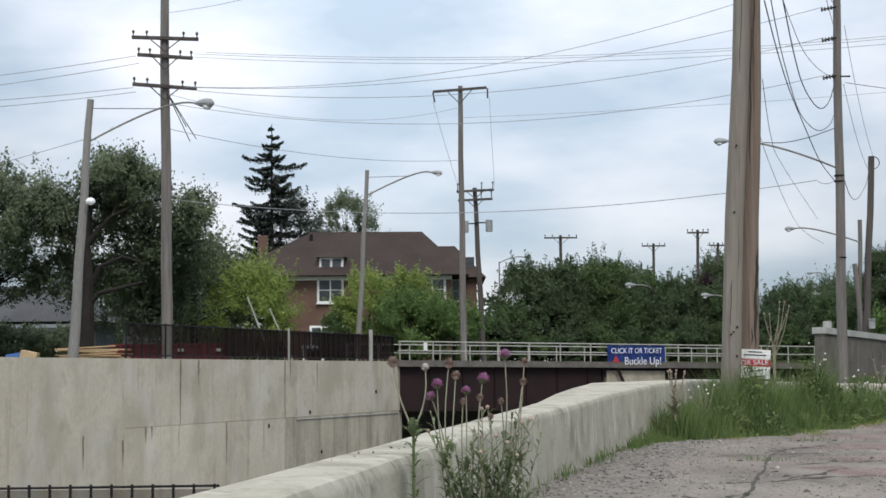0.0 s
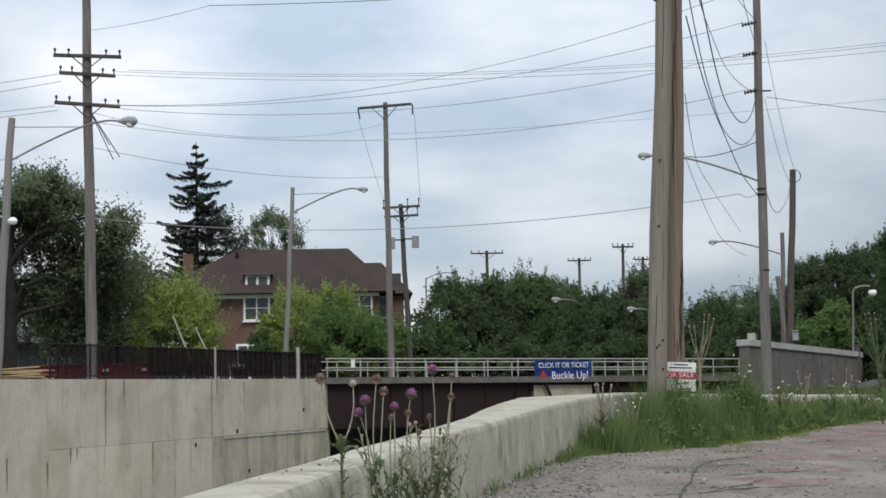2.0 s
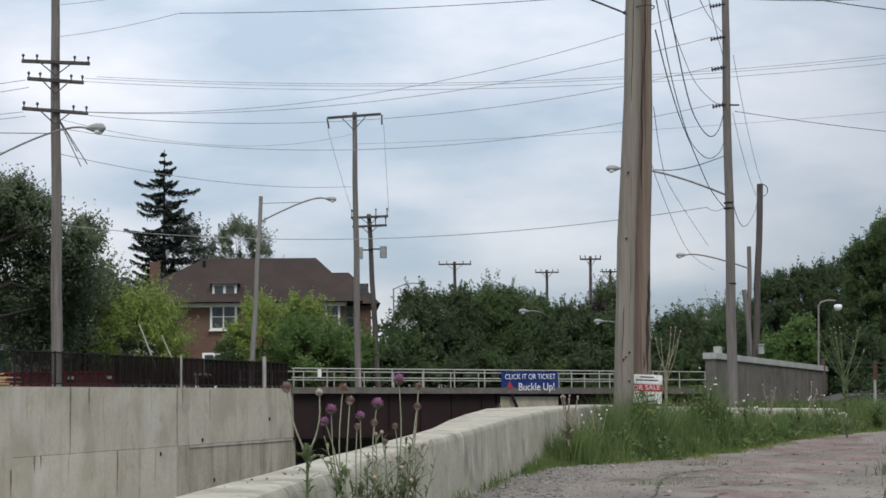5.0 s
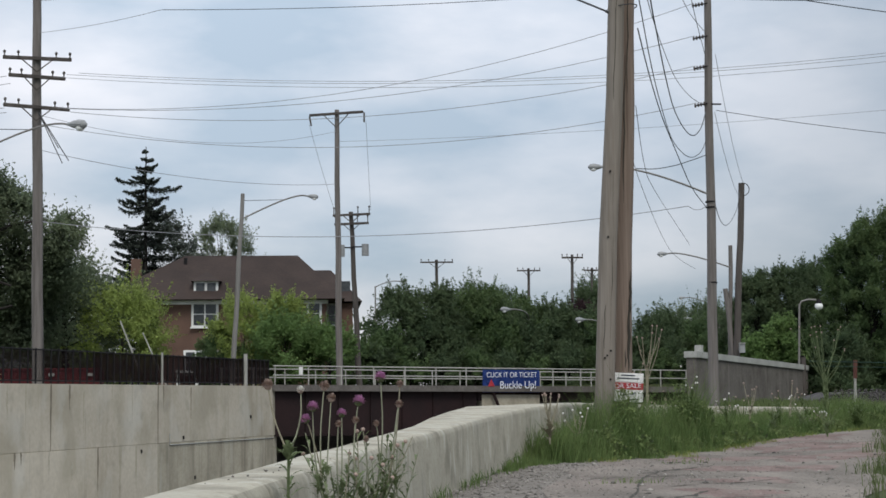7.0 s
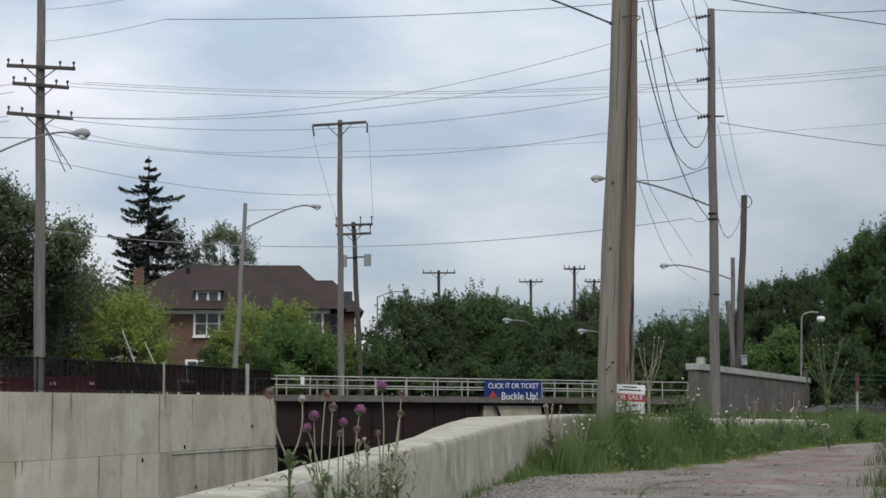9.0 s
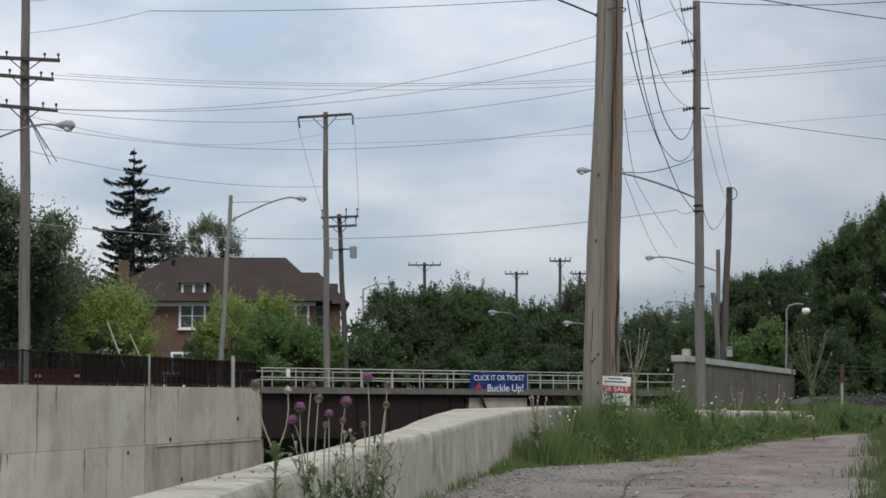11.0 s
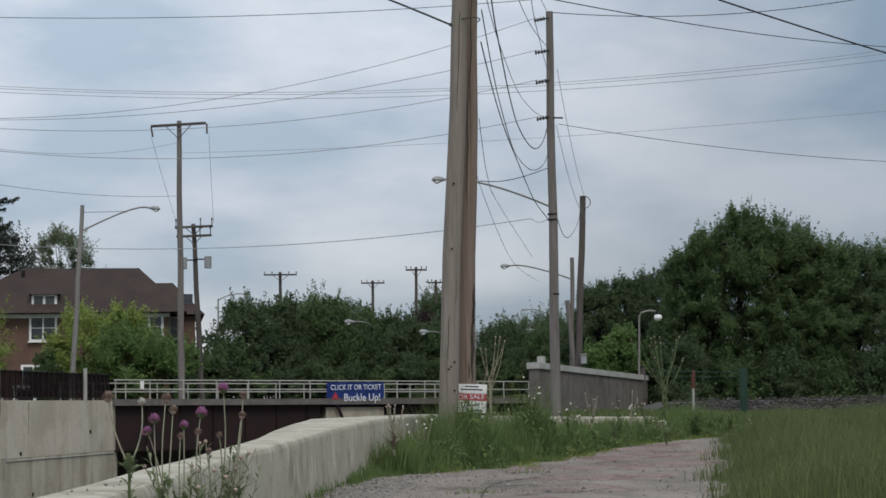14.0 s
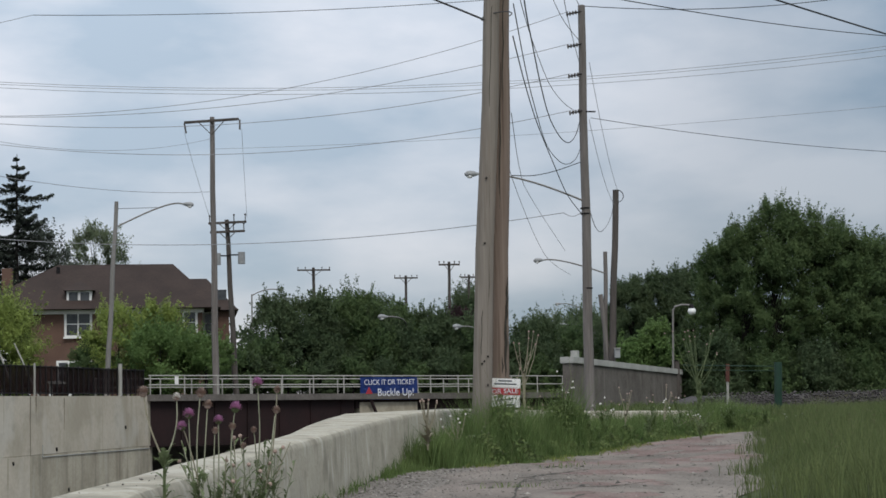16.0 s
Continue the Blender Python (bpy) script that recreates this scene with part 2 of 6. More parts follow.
GRASS = material("green_grass", (0.083, 0.136, 0.044), (0.172, 0.232, 0.084), 0.8, 0.6, 3, 0, spec=0.12, spread=0.3, trans=0.3)
TALL_GRASS = material("tall_seeding_grass", (0.071, 0.105, 0.035), (0.156, 0.185, 0.073), 0.7, 0.35, 3, 0, spread=0.35, trans=0.3)
PALE_GRASS = material("yellow_green_grass", (0.15, 0.19, 0.05), (0.25, 0.285, 0.095), 0.8, 0.6, 3, 0, spec=0.12, spread=0.25, trans=0.3)
BARK = material("tree_bark", (0.013, 0.011, 0.010), (0.030, 0.026, 0.022), 0.95, 2, 12, 0.5)
LEAF_DARK = material("dark_leaves", (0.067, 0.106, 0.053), (0.135, 0.180, 0.089), 0.65, 0.35, 2, 0, spread=0.12, trans=0.48, soft=True, spec=0.1)
LEAF_LIGHT = material("light_green_leaves", (0.122, 0.204, 0.063), (0.223, 0.336, 0.121), 0.65, 0.35, 2, 0, spread=0.12, trans=0.48, soft=True, spec=0.1)
LEAF_MID = material("mid_green_leaves", (0.072, 0.121, 0.050), (0.152, 0.215, 0.086), 0.65, 0.35, 2, 0, spread=0.12, trans=0.48, soft=True, spec=0.1)
LEAF_BRIGHT = material("bright_leaves", (0.235, 0.314, 0.075), (0.404, 0.487, 0.150), 0.65, 0.35, 2, 0, spread=0.12, trans=0.48, soft=True, spec=0.1)
LEAF_OLIVE = material("grey_green_leaves", (0.124, 0.164, 0.096), (0.231, 0.276, 0.166), 0.65, 0.35, 2, 0, spread=0.12, trans=0.48, soft=True, spec=0.1)
LEAF_PURPLE = material("purple_leaves", (0.026, 0.014, 0.017), (0.054, 0.029, 0.031), 0.65, 0.5, 4, 0, spread=0.15, trans=0.2, soft=True, spec=0.1)
NEEDLE = material("spruce_needles", (0.046, 0.062, 0.048), (0.094, 0.115, 0.087), 0.8, 0.7, 5, 0, spread=0.25, soft=True)
THISTLE = material("thistle_green", (0.115, 0.155, 0.068), (0.205, 0.25, 0.128), 0.75, 6, 60, 0.1, trans=0.3)
THISTLE_STEM = material("thistle_stem", (0.19, 0.20, 0.135), (0.29, 0.295, 0.21), 0.8, 6, 60, 0.1)
SEED = material("brown_seed_heads", (0.125, 0.12, 0.06), (0.20, 0.19, 0.105), 0.85, 6, 60, 0.0, trans=0.2)
WEED_LEAF = material("weed_leaves", (0.105, 0.160, 0.046), (0.209, 0.264, 0.090), 0.7, 1.5, 8, 0, spread=0.25, trans=0.3, soft=True)
WEED = material("weed_green", (0.05, 0.085, 0.025), (0.11, 0.15, 0.05), 0.75, 6, 60, 0.1, trans=0.3)
DRY_STEM = material("dry_stem", (0.20, 0.185, 0.13), (0.32, 0.29, 0.21), 0.85, 6, 60, 0.1)
PURPLE = material("purple_petals", (0.360, 0.149, 0.285), (0.540, 0.280, 0.450), 0.7, 20, 90, 0.0, trans=0.2)
FADED = material("faded_flower_head", (0.28, 0.20, 0.17), (0.42, 0.33, 0.27), 0.85, 20, 90, 0.2)
FLUFF = material("white_seed_fluff", (0.62, 0.60, 0.55), (0.75, 0.73, 0.68), 0.9, 20, 90, 0.0)


def screen_material(name, thin, thick):
    """Dark wind screen of fine mesh, through which light passes between its threads."""
    m = bpy.data.materials.new(name)
    m.use_nodes = True
    n, l = m.node_tree.nodes, m.node_tree.links
    bsdf = n["Principled BSDF"]
    bsdf.inputs["Base Color"].default_value = (0.020, 0.011, 0.012, 1)
    bsdf.inputs["Roughness"].default_value = 0.9
    bsdf.inputs["Specular IOR Level"].default_value = 0.05
    nz = n.new("ShaderNodeTexNoise")
    nz.inputs["Scale"].default_value = 0.8
    mr = n.new("ShaderNodeMapRange")
    mr.inputs["To Min"].default_value, mr.inputs["To Max"].default_value = thin, thick
    l.new(nz.outputs["Fac"], mr.inputs["Value"])
    l.new(mr.outputs[0], bsdf.inputs["Alpha"])
    return m


SCREEN = screen_material("fence_screen", 0.58, 0.82)
THIN_SCREEN = screen_material("thin_fence_mesh", 0.2, 0.42)

# ---------------------------------------------------------------- mesh helpers


def thing(name, at, label, category, group="", kind=""):
    ob = new(name)
    ob.location = at
    ob.empty_display_size = 0.2
    return tagged(ob, label, category, group, kind)


def part(name, bm, mat, parent=None, label="", smooth=False):
    root = parent
    while root is not None and root.parent is not None:
        root = root.parent
    if root is not None:
        bmesh.ops.translate(bm, verts=bm.verts, vec=-root.location)
    me = bpy.data.meshes.new(name)
    bm.to_mesh(me)
    bm.free()
    me.materials.append(mat)
    if smooth:
        me.shade_smooth()
        me.set_sharp_from_angle(angle=radians(28))
    ob = new(name, me)
    ob.parent = parent
    if label:
        ob["label"] = label
    return ob


def raw(name, verts, faces, mat, parent=None, label=""):
    me = bpy.data.meshes.new(name)
    me.from_pydata(verts, [], faces)
    me.materials.append(mat)
    ob = new(name, me)
    ob.parent = parent
    if label:
        ob["label"] = label
    return ob


def B():
    return bmesh.new()


def box(bm, c, s, rz=0.0, rx=0.0, ry=0.0, bevel=0.0):
    m = Matrix.Translation(c) @ Euler((radians(rx), radians(ry), radians(rz))).to_matrix().to_4x4() @ Matrix.Diagonal((*s, 1))
    r = bmesh.ops.create_cube(bm, size=1, matrix=m)
    if bevel:
        es = {e for v in r["verts"] for e in v.link_edges}
        bmesh.ops.bevel(bm, geom=list(es), offset=bevel, segments=2, affect="EDGES")
    return bm


def sweep(bm, pts, radii, n=8, cap=True):
    """A round tube through points, with its own radius at each."""
    pts = [Vector(p) for p in pts]
    rings = []
    for i, p in enumerate(pts):
        d = (pts[min(i + 1, len(pts) - 1)] - pts[max(i - 1, 0)]).normalized()
        u = d.cross(Vector((0.31, 0.95, 0.02)) if abs(d.z) > 0.9 else Vector((0, 0, 1))).normalized()
        w = d.cross(u)
        r = radii[i] if isinstance(radii, (list, tuple)) else radii
        rings.append([bm.verts.new(p + r * (math.cos(a) * u + math.sin(a) * w)) for a in (2 * math.pi * k / n for k in range(n))])
    for a, b in zip(rings, rings[1:]):
        for k in range(n):
            bm.faces.new((a[k], a[(k + 1) % n], b[(k + 1) % n], b[k]))
    if cap:
        bm.faces.new(rings[0][::-1])
        bm.faces.new(rings[-1])
    return bm


def tube(bm, p, q, r0, r1=None, n=10):
    return sweep(bm, [p, q], [r0, r0 if r1 is None else r1], n)


def ball(bm, c, r, seg=10, squash=1.0):
    bmesh.ops.create_uvsphere(bm, u_segments=seg, v_segments=max(5, seg * 2 // 3), radius=r, matrix=Matrix.Translation(c) @ Matrix.Diagonal((1, 1, squash, 1)))
    return bm


def lerp(p, q, t):
    return tuple(a + (b - a) * t for a, b in zip(p, q))


def wire(name, p, q, sag, r, mat=None, label="thin overhead wire hanging between poles", group="overhead wires", n=22):
    pts = [Vector(lerp(p, q, i / n)) - Vector((0, 0, sag * 4 * (i / n) * (1 - i / n))) for i in range(n + 1)]
    ob = part(name, sweep(B(), pts, r, 5, False), mat or WIRE_FAR)
    return tagged(ob, label, "wire", group)


def text(name, words, centre, height, mat, parent, width=None, rz=0.0, shear=0.0):
    """Flat built-in lettering that faces -y, turned by rz, as a mesh."""
    cu = bpy.data.curves.new(name, "FONT")
    cu.body, cu.size, cu.align_x, cu.align_y, cu.shear, cu.extrude = words, height * 1.4, "CENTER", "CENTER", shear, 0.002
    tmp = new(name, cu)
    bpy.context.view_layer.update()
    me = bpy.data.meshes.new_from_object(tmp)
    w = max(v.co.x for v in me.vertices) - min(v.co.x for v in me.vertices)
    k = width / w if width else 1.0
    root = parent
    while root.parent is not None:
        root = root.parent
    me.transform(Matrix.Translation(Vector(centre) - root.location) @ Euler((radians(90), 0, radians(rz))).to_matrix().to_4x4() @ Matrix.Diagonal((k, 1, 1, 1)))
    bpy.data.objects.remove(tmp)
    bpy.data.curves.remove(cu)
    me.materials.clear()
    me.materials.append(mat)
    ob = new(name, me)
    ob.parent = parent
    return ob


# ---------------------------------------------------------------- plan
# the lot side of the parapet: x, y and height of its top
PARAPET_LINE = [(-3.1, -12.0, 0.80), (-0.87, 5.2, 0.80), (-0.30, 9.6, 0.80), (0.91, 18.4, 0.81), (1.86, 22.9, 0.87), (2.6, 26.4, 0.93), (3.4, 29.6, 1.0), (4.3, 32.8, 1.07), (6.6, 40.0, 1.09), (11.66, 51.0, 0.90), (16.7, 54.0, 0.78)]
PARAPET_BACK = [(-3.58, -12.0), (-1.35, 5.2), (-0.78, 9.6), (0.42, 18.4), (1.2, 22.9), (1.72, 26.9), (2.25, 30.0), (2.85, 32.9), (5.9, 40.8), (11.3, 51.6), (16.7, 54.6)]


def left_wall_x(y):
    return -13.93 + 0.3506 * (min(y, 85.0) - 52.0)


def parapet_x(y):
    pts = [(a[0] * 0.5 + b[0] * 0.5, a[1]) for a, b in zip(PARAPET_LINE, PARAPET_BACK)] + [(18.4, 80.0), (22.5, 97.0), (23.0, 106.0)]
    if y <= pts[0][1]:
        return pts[0][0]
    for (x0, y0), (x1, y1) in zip(pts, pts[1:]):
        if y <= y1:
            return x0 + (x1 - x0) * (y - y0) / (y1 - y0)
    return pts[-1][0]


def step(a, b, v):
    t = max(0.0, min(1.0, (v - a) / (b - a)))
    return t * t * (3 - 2 * t)


def lot_height(x, y):
    h = 0.45 * step(46, 58, y) + 1.25 * step(99, 104, y) + 0.2 * step(104, 120, y)
    h += 0.25 * step(8.0, 15.0, x) * step(14, 24, y) * (1 - step(46, 58, y))
    return h


FLOOR = -3.6


def build_ground():
    ys = [-3000, -300, -60, -30, -12] + list(range(-8, 60, 2)) + list(range(60, 104, 3)) + [104, 104.4, 112, 125, 150, 200, 320, 600, 1200, 3000]
    left = [-3000, -700, -200, -80, -40, -20, -10, -4, -0.40]
    right = [0.0, 0.5, 1.2, 2.2, 3.5, 5, 7, 9, 12, 16, 22, 30, 45, 70, 120, 300, 900, 3000]
    verts, faces = [], []
    for y in ys:
        xl, xr = left_wall_x(max(y, -12)), parapet_x(y)
        low = FLOOR if y < 104.2 else 1.9
        row = [(xl + a, y, 1.86) for a in left]
        row += [(xl - 0.35, y, low)] + [(xl + (xr - xl) * k / 6, y, low) for k in range(1, 6)] + [(xr - 0.05, y, low)]
        row += [(xr + a, y, lot_height(xr + a, y) if y < 104.2 else 1.9) for a in right]
        verts += row
    w = len(left) + 7 + len(right)
    for j in range(len(ys) - 1):
        for i in range(w - 1):
            a = j * w + i
            faces.append((a, a + 1, a + w + 1, a + w))
    return raw("ground", verts, faces, SOIL)


tagged(build_ground(), "grassy soil with a sunken roadway cut through it", "ground", kind="structure")


def strip(name, a, b, z, mat, label, category, lift=0.0):
    """A thin sheet between two rows of points on the lot."""
    verts, faces = [], []
    k = 7
    for p, q in zip(a, b):
        for i in range(k):
            x, y = p[0] + (q[0] - p[0]) * i / (k - 1), p[1] + (q[1] - p[1]) * i / (k - 1)
            verts.append((x, y, lot_height(x, y) + z))
    for j in range(len(a) - 1):
        for i in range(k - 1):
            n = j * k + i
            faces.append((n, n + 1, n + k + 1, n + k))
    return tagged(raw(name, verts, faces, mat), label, category, kind="structure")


def front_x(y):
    for (x0, y0, _), (x1, y1, _) in zip(PARAPET_LINE, PARAPET_LINE[1:]):
        if y <= y1:
            return x0 + (x1 - x0) * (y - y0) / (y1 - y0)
    return PARAPET_LINE[-1][0]


lot_ys = [-12, -4, 4, 10, 14, 18, 20, 22, 24, 26, 28, 30, 32, 34, 36, 38, 40, 42, 44, 45.5]


def lot_left(y):
    return front_x(y) if y < 31 else front_x(31) + (y - 31) * 0.50


def lot_right(y):
    return max(7.1 + 0.36 * (y - 20.7), front_x(min(y, 20)) + 4.4) + 0.25 * math.sin(y * 0.9)


strip("gravel", [(lot_left(y) - 0.1, y) for y in lot_ys], [(lot_left(y) + 2.8, y) for y in lot_ys], 0.008, GRAVEL, "loose grey gravel along the foot of the parapet", "gravel")
strip("pavement", [(lot_left(y) + 1.5 + 0.25 * math.sin(y * 1.3) + 0.2 * math.sin(y * 3.1), y) for y in lot_ys], [(max(lot_right(y), lot_left(y) + 1.6), y) for y in lot_ys], 0.016, ASPHALT, "worn grey and pinkish asphalt of an old lot", "pavement")
tagged(raw("road", [(-36, -12, FLOOR + 0.02), (-4, -12, FLOOR + 0.02), (21, 103, FLOOR + 0.02), (-1.5, 103, FLOOR + 0.02)], [(0, 1, 2, 3)], ROAD), "grey roadway sunk below the bridge", "road", kind="structure")


def build_parapet():
    """The parapet's body, its top edge a little rounded and uneven."""
    bm = B()
    rows = []
    dense = []
    for (p, q), (r, s) in zip(zip(PARAPET_LINE, PARAPET_LINE[1:]), zip(PARAPET_BACK, PARAPET_BACK[1:])):
        n = max(2, int((q[1] - p[1]) / 0.35))
        for i in range(n):
            dense.append((lerp(p, q, i / n), lerp(r, s, i / n)))
    dense.append((PARAPET_LINE[-1], PARAPET_BACK[-1]))
    for f, b in dense:
        d = Vector((b[0] - f[0], b[1] - f[1], 0)).normalized()
        h = f[2] + 0.006 * noise.noise((f[0] * 0.4, f[1] * 0.4, 0))
        j = 0.010 * noise.noise((f[1] * 0.45, 3.0, 0))
        F, K = Vector((f[0], f[1], 0)), Vector((b[0], b[1], 0))
        prof = [(F - d * 0.05, -0.4), (F + d * 0.0, h - 0.09), (F + d * (0.012 + j), h - 0.045), (F + d * (0.035 + j), h - 0.016), (F + d * (0.07 + j), h - 0.003), (F + d * 0.13, h), (K - d * 0.08, h + 0.005), (K - d * 0.03, h - 0.02), (K, h - 0.06), (K, FLOOR)]
        rows.append([bm.verts.new((v.x, v.y, z)) for v, z in prof])
    for a, b in zip(rows, rows[1:]):
        for k in range(len(a) - 1):
            bm.faces.new((a[k], b[k], b[k + 1], a[k + 1]))
    bm.faces.new(rows[0])
    bm.faces.new(rows[-1][::-1])
    bmesh.ops.recalc_face_normals(bm, faces=bm.faces)
    return bm


tagged(part("parapet_wall", build_parapet(), PARAPET, smooth=True), "low weathered concrete parapet with stained rounded top", "wall", kind="structure")

# far retaining wall of the cutting: upper and lower lifts with recessed joints
WALL_TOP, WALL_JOINT = 1.9, -0.60
wdir = Vector((0.3506, 1.0, 0)).normalized()
wnor = Vector((wdir.y, -wdir.x, 0))


def wall_point(y, off=0.0, z=0.0):
    return Vector((left_wall_x(y), y, z)) + wnor * off


retaining = thing("retaining_wall", wall_point(52, 0, FLOOR), "tall pale concrete retaining wall with rust streaks and joints", "wall", kind="structure")
# upper and lower lifts were poured in different lengths; the last lower one is dirtier
lifts = [(a, b, FLOOR, WALL_TOP, 0.0, CONCRETE) for a, b in ((6, 20), (20, 31), (31, 41), (41, 50), (50, 59.2))]
lifts += [(a, b, WALL_JOINT + 0.002, WALL_TOP, 0.0, CONCRETE) for a, b in ((59.2, 63.1), (63.1, 72.0), (72.0, 85.0))]
lifts += [(a, b, FLOOR, WALL_JOINT - 0.004, 0.012, CONCRETE) for a, b in ((59.2, 66.7), (66.7, 72.0))]
lifts += [(72.0, 85.0, FLOOR, WALL_JOINT - 0.004, 0.012, DIRTY_CONCRETE)]
for a, b, z0, z1, off, mat in lifts:
    bm = B()
    p, q = wall_point(a + 0.003, -0.22 + off / 2), wall_point(b - 0.003, -0.22 + off / 2)
    mid, ln = (p + q) / 2, (q - p).length
    box(bm, (mid.x, mid.y, (z0 + z1) / 2), (0.44 + off, ln, z1 - z0), rz=-math.degrees(math.atan(0.3506)), bevel=0.012)
    part("panel", bm, mat, retaining)
bm = B()
p, q = wall_point(6, -0.3), wall_point(84.9, -0.3)
mid = (p + q) / 2
box(bm, (mid.x, mid.y, (FLOOR + WALL_TOP - 0.06) / 2), (0.3, (q - p).length, WALL_TOP - FLOOR - 0.06), rz=-math.degrees(math.atan(0.3506)))
part("core", bm, DARK_CONCRETE, retaining)
pipe_mesh = B()
p, q = wall_point(73.1, 0.04, -0.70), wall_point(85.0, 0.04, -0.72)
tube(pipe_mesh, p, q, 0.022)
tube(pipe_mesh, p, p + Vector((0, 0, 0.5)), 0.02)
part("conduit", pipe_mesh, COPING, retaining, "grey conduit along the joint")
for y, z in ((70.45, -0.88), (82.08, 0.39), (75.7, -2.24), (74.5, -0.42)):
    bm = B()
    c = wall_point(y, 0.02, z)
    box(bm, c, (0.05, 0.11, 0.15), rz=-19, rx=12)
    part("drain_hole", bm, IRON, retaining, "dark drain hole")

# drips below the top edge and along the joints
DRIPS = [(63.12, 1.88, -0.95, 0.030, 1), (61.35, 1.86, 0.2, 0.020, 0), (60.1, 1.86, 0.6, 0.025, 0), (64.5, 1.86, 0.9, 0.035, 1), (65.6, 1.8, 0.0, 0.030, 0), (69.65, 1.85, 0.3, 0.022, 0), (72.02, 1.88, -1.9, 0.026, 1),
         (72.55, 1.86, 0.9, 0.03, 1), (75.3, 1.8, 0.4, 0.026, 1), (74.9, 0.4, -0.5, 0.018, 0), (78.6, 1.85, 0.5, 0.022, 0), (80.6, 1.85, 0.9, 0.022, 0), (66.75, -0.6, -2.3, 0.028, 1), (60.62, -0.58, -1.2, 0.03, 1),
         (61.05, -0.58, -1.05, 0.028, 1), (59.1, -1.0, -1.9, 0.03, 1), (56.62, -0.75, -1.9, 0.022, 1), (68.6, -0.62, -2.2, 0.06, 0), (70.0, -0.62, -2.4, 0.045, 0), (63.0, -0.6, -1.7, 0.02, 0), (64.7, -1.1, -1.8, 0.05, 0),
         (62.2, 1.86, 1.0, 0.018, 0), (67.9, 1.86, 1.2, 0.02, 0), (76.9, 1.86, 1.1, 0.02, 0), (82.9, 1.84, 0.7, 0.025, 0)]
for k, (y, z1, z0, w, dark) in enumerate(DRIPS):
    off = 0.004 if z1 > -0.5 else 0.016
    vs, fs = [], []
    for i in range(13):
        t = i / 12
        ww = 3.4 * w * (1 - 0.8 * t) * (0.55 + 0.9 * abs(noise.noise((i * 0.9, k * 3.0, 0))))
        for e in (-1, 1):
            p = wall_point(y + e * ww + 0.03 * noise.noise((i * 0.5, k, 5.0)), off, z1 + (z0 - z1) * t) - retaining.location
            vs.append(tuple(p))
    for i in range(12):
        fs.append((2 * i, 2 * i + 1, 2 * i + 3, 2 * i + 2))
    raw("rust_streak", vs, fs, STREAK_DARK if dark else STREAK, retaining, "brown drip stain")
bm = B()
rc = wall_point(85.0, -3.0, 0)
sweep(bm, [(rc.x, rc.y, FLOOR), (rc.x, rc.y, WALL_TOP - 0.004)], 2.997, 64)
part("rounded_end", bm, DIRTY_CONCRETE, retaining, "rounded end of the wall", smooth=True)

# ---------------------------------------------------------------- bridge
BL, BR = Vector((-2.35, 85.0, 1.9)), Vector((22.2, 97.0, 1.62))
bdir = (BR - BL).normalized()
bnor = Vector((bdir.y, -bdir.x, 0)).normalized()
brz = math.degrees(math.atan2(bdir.y, bdir.x))
bridge = thing("bridge", BL, "low bridge with dark steel girders and pale pipe railings", "bridge", kind="structure")


def bridge_box(name, z0, z1, off, depth, mat, s0=0.0, s1=None, label=""):
    s1 = (BR - BL).length if s1 is None else s1
    c = BL + bdir * ((s0 + s1) / 2) - bnor * (off + depth / 2)
    return part(name, box(B(), (c.x, c.y, c.z + (z0 + z1) / 2), (s1 - s0, depth, z1 - z0), rz=brz, ry=math.degrees(math.asin(-bdir.z)), bevel=0.01), mat, bridge, label)


LEN = (BR - BL).length
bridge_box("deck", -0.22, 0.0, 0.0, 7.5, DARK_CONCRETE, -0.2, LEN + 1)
bridge_box("kerb", -0.27, 0.06, -0.12, 0.3, DARK_CONCRETE, -0.1, LEN + 1, "stained concrete edge of the deck")
for k in range(4):
    bridge_box("girder", -2.5, -0.22, 0.25 + k * 2.2, 0.25, STEEL, 0, 12.3)
    bridge_box("girder", -0.75, -0.22, 0.25 + k * 2.2, 0.25, STEEL, 12.4, LEN + 1)
for k in range(1, 7):
    bridge_box("stiffener", -2.45, -0.24, 0.16, 0.10, STEEL, k * 1.9, k * 1.9 + 0.06)
bridge_box("bottom_flange", -2.57, -2.5, 0.1, 0.55, STEEL, 0, 12.3)
bridge_box("pier", -5.0, -0.42, 0.2, 1.6, DIRTY_CONCRETE, 12.6, 16.4, "pale concrete abutment face")
for k in range(2):
    a = BL + bdir * (13.2 + 3.3 * k) + bnor * 0.02 + Vector((0, 0, -0.3))
    part("strut", tube(B(), a, a + bdir * 0.45 + Vector((0, 0, -0.95)), 0.09, n=8), STEEL, bridge)
# added wall that closes off the underpass so the space below stays dark
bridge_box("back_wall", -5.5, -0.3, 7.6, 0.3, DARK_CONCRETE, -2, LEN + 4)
for off in (0.0, 7.0):
    for k in range(int(LEN / 1.9) + 1):
        c = BL + bdir * (0.1 + 1.9 * k) - bnor * off
        part("railing_post", tube(B(), c, c + Vector((0, 0, 1.03)), 0.036, n=8), GALV, bridge)
    for z in (1.02, 0.55):
        a, b = BL + bdir * 0.0 - bnor * off + Vector((0, 0, z)), BL + bdir * LEN - bnor * off + Vector((0, 0, z))
        part("railing_bar", tube(B(), a, b, 0.032, n=8), GALV, bridge)
c = BL + bdir * 1.8 - bnor * 0.5
part("marker", box(B(), c + Vector((0, 0, 0.8)), (0.2, 0.15, 0.5), bevel=0.03), WHITE, bridge, "white marker post behind the railing")

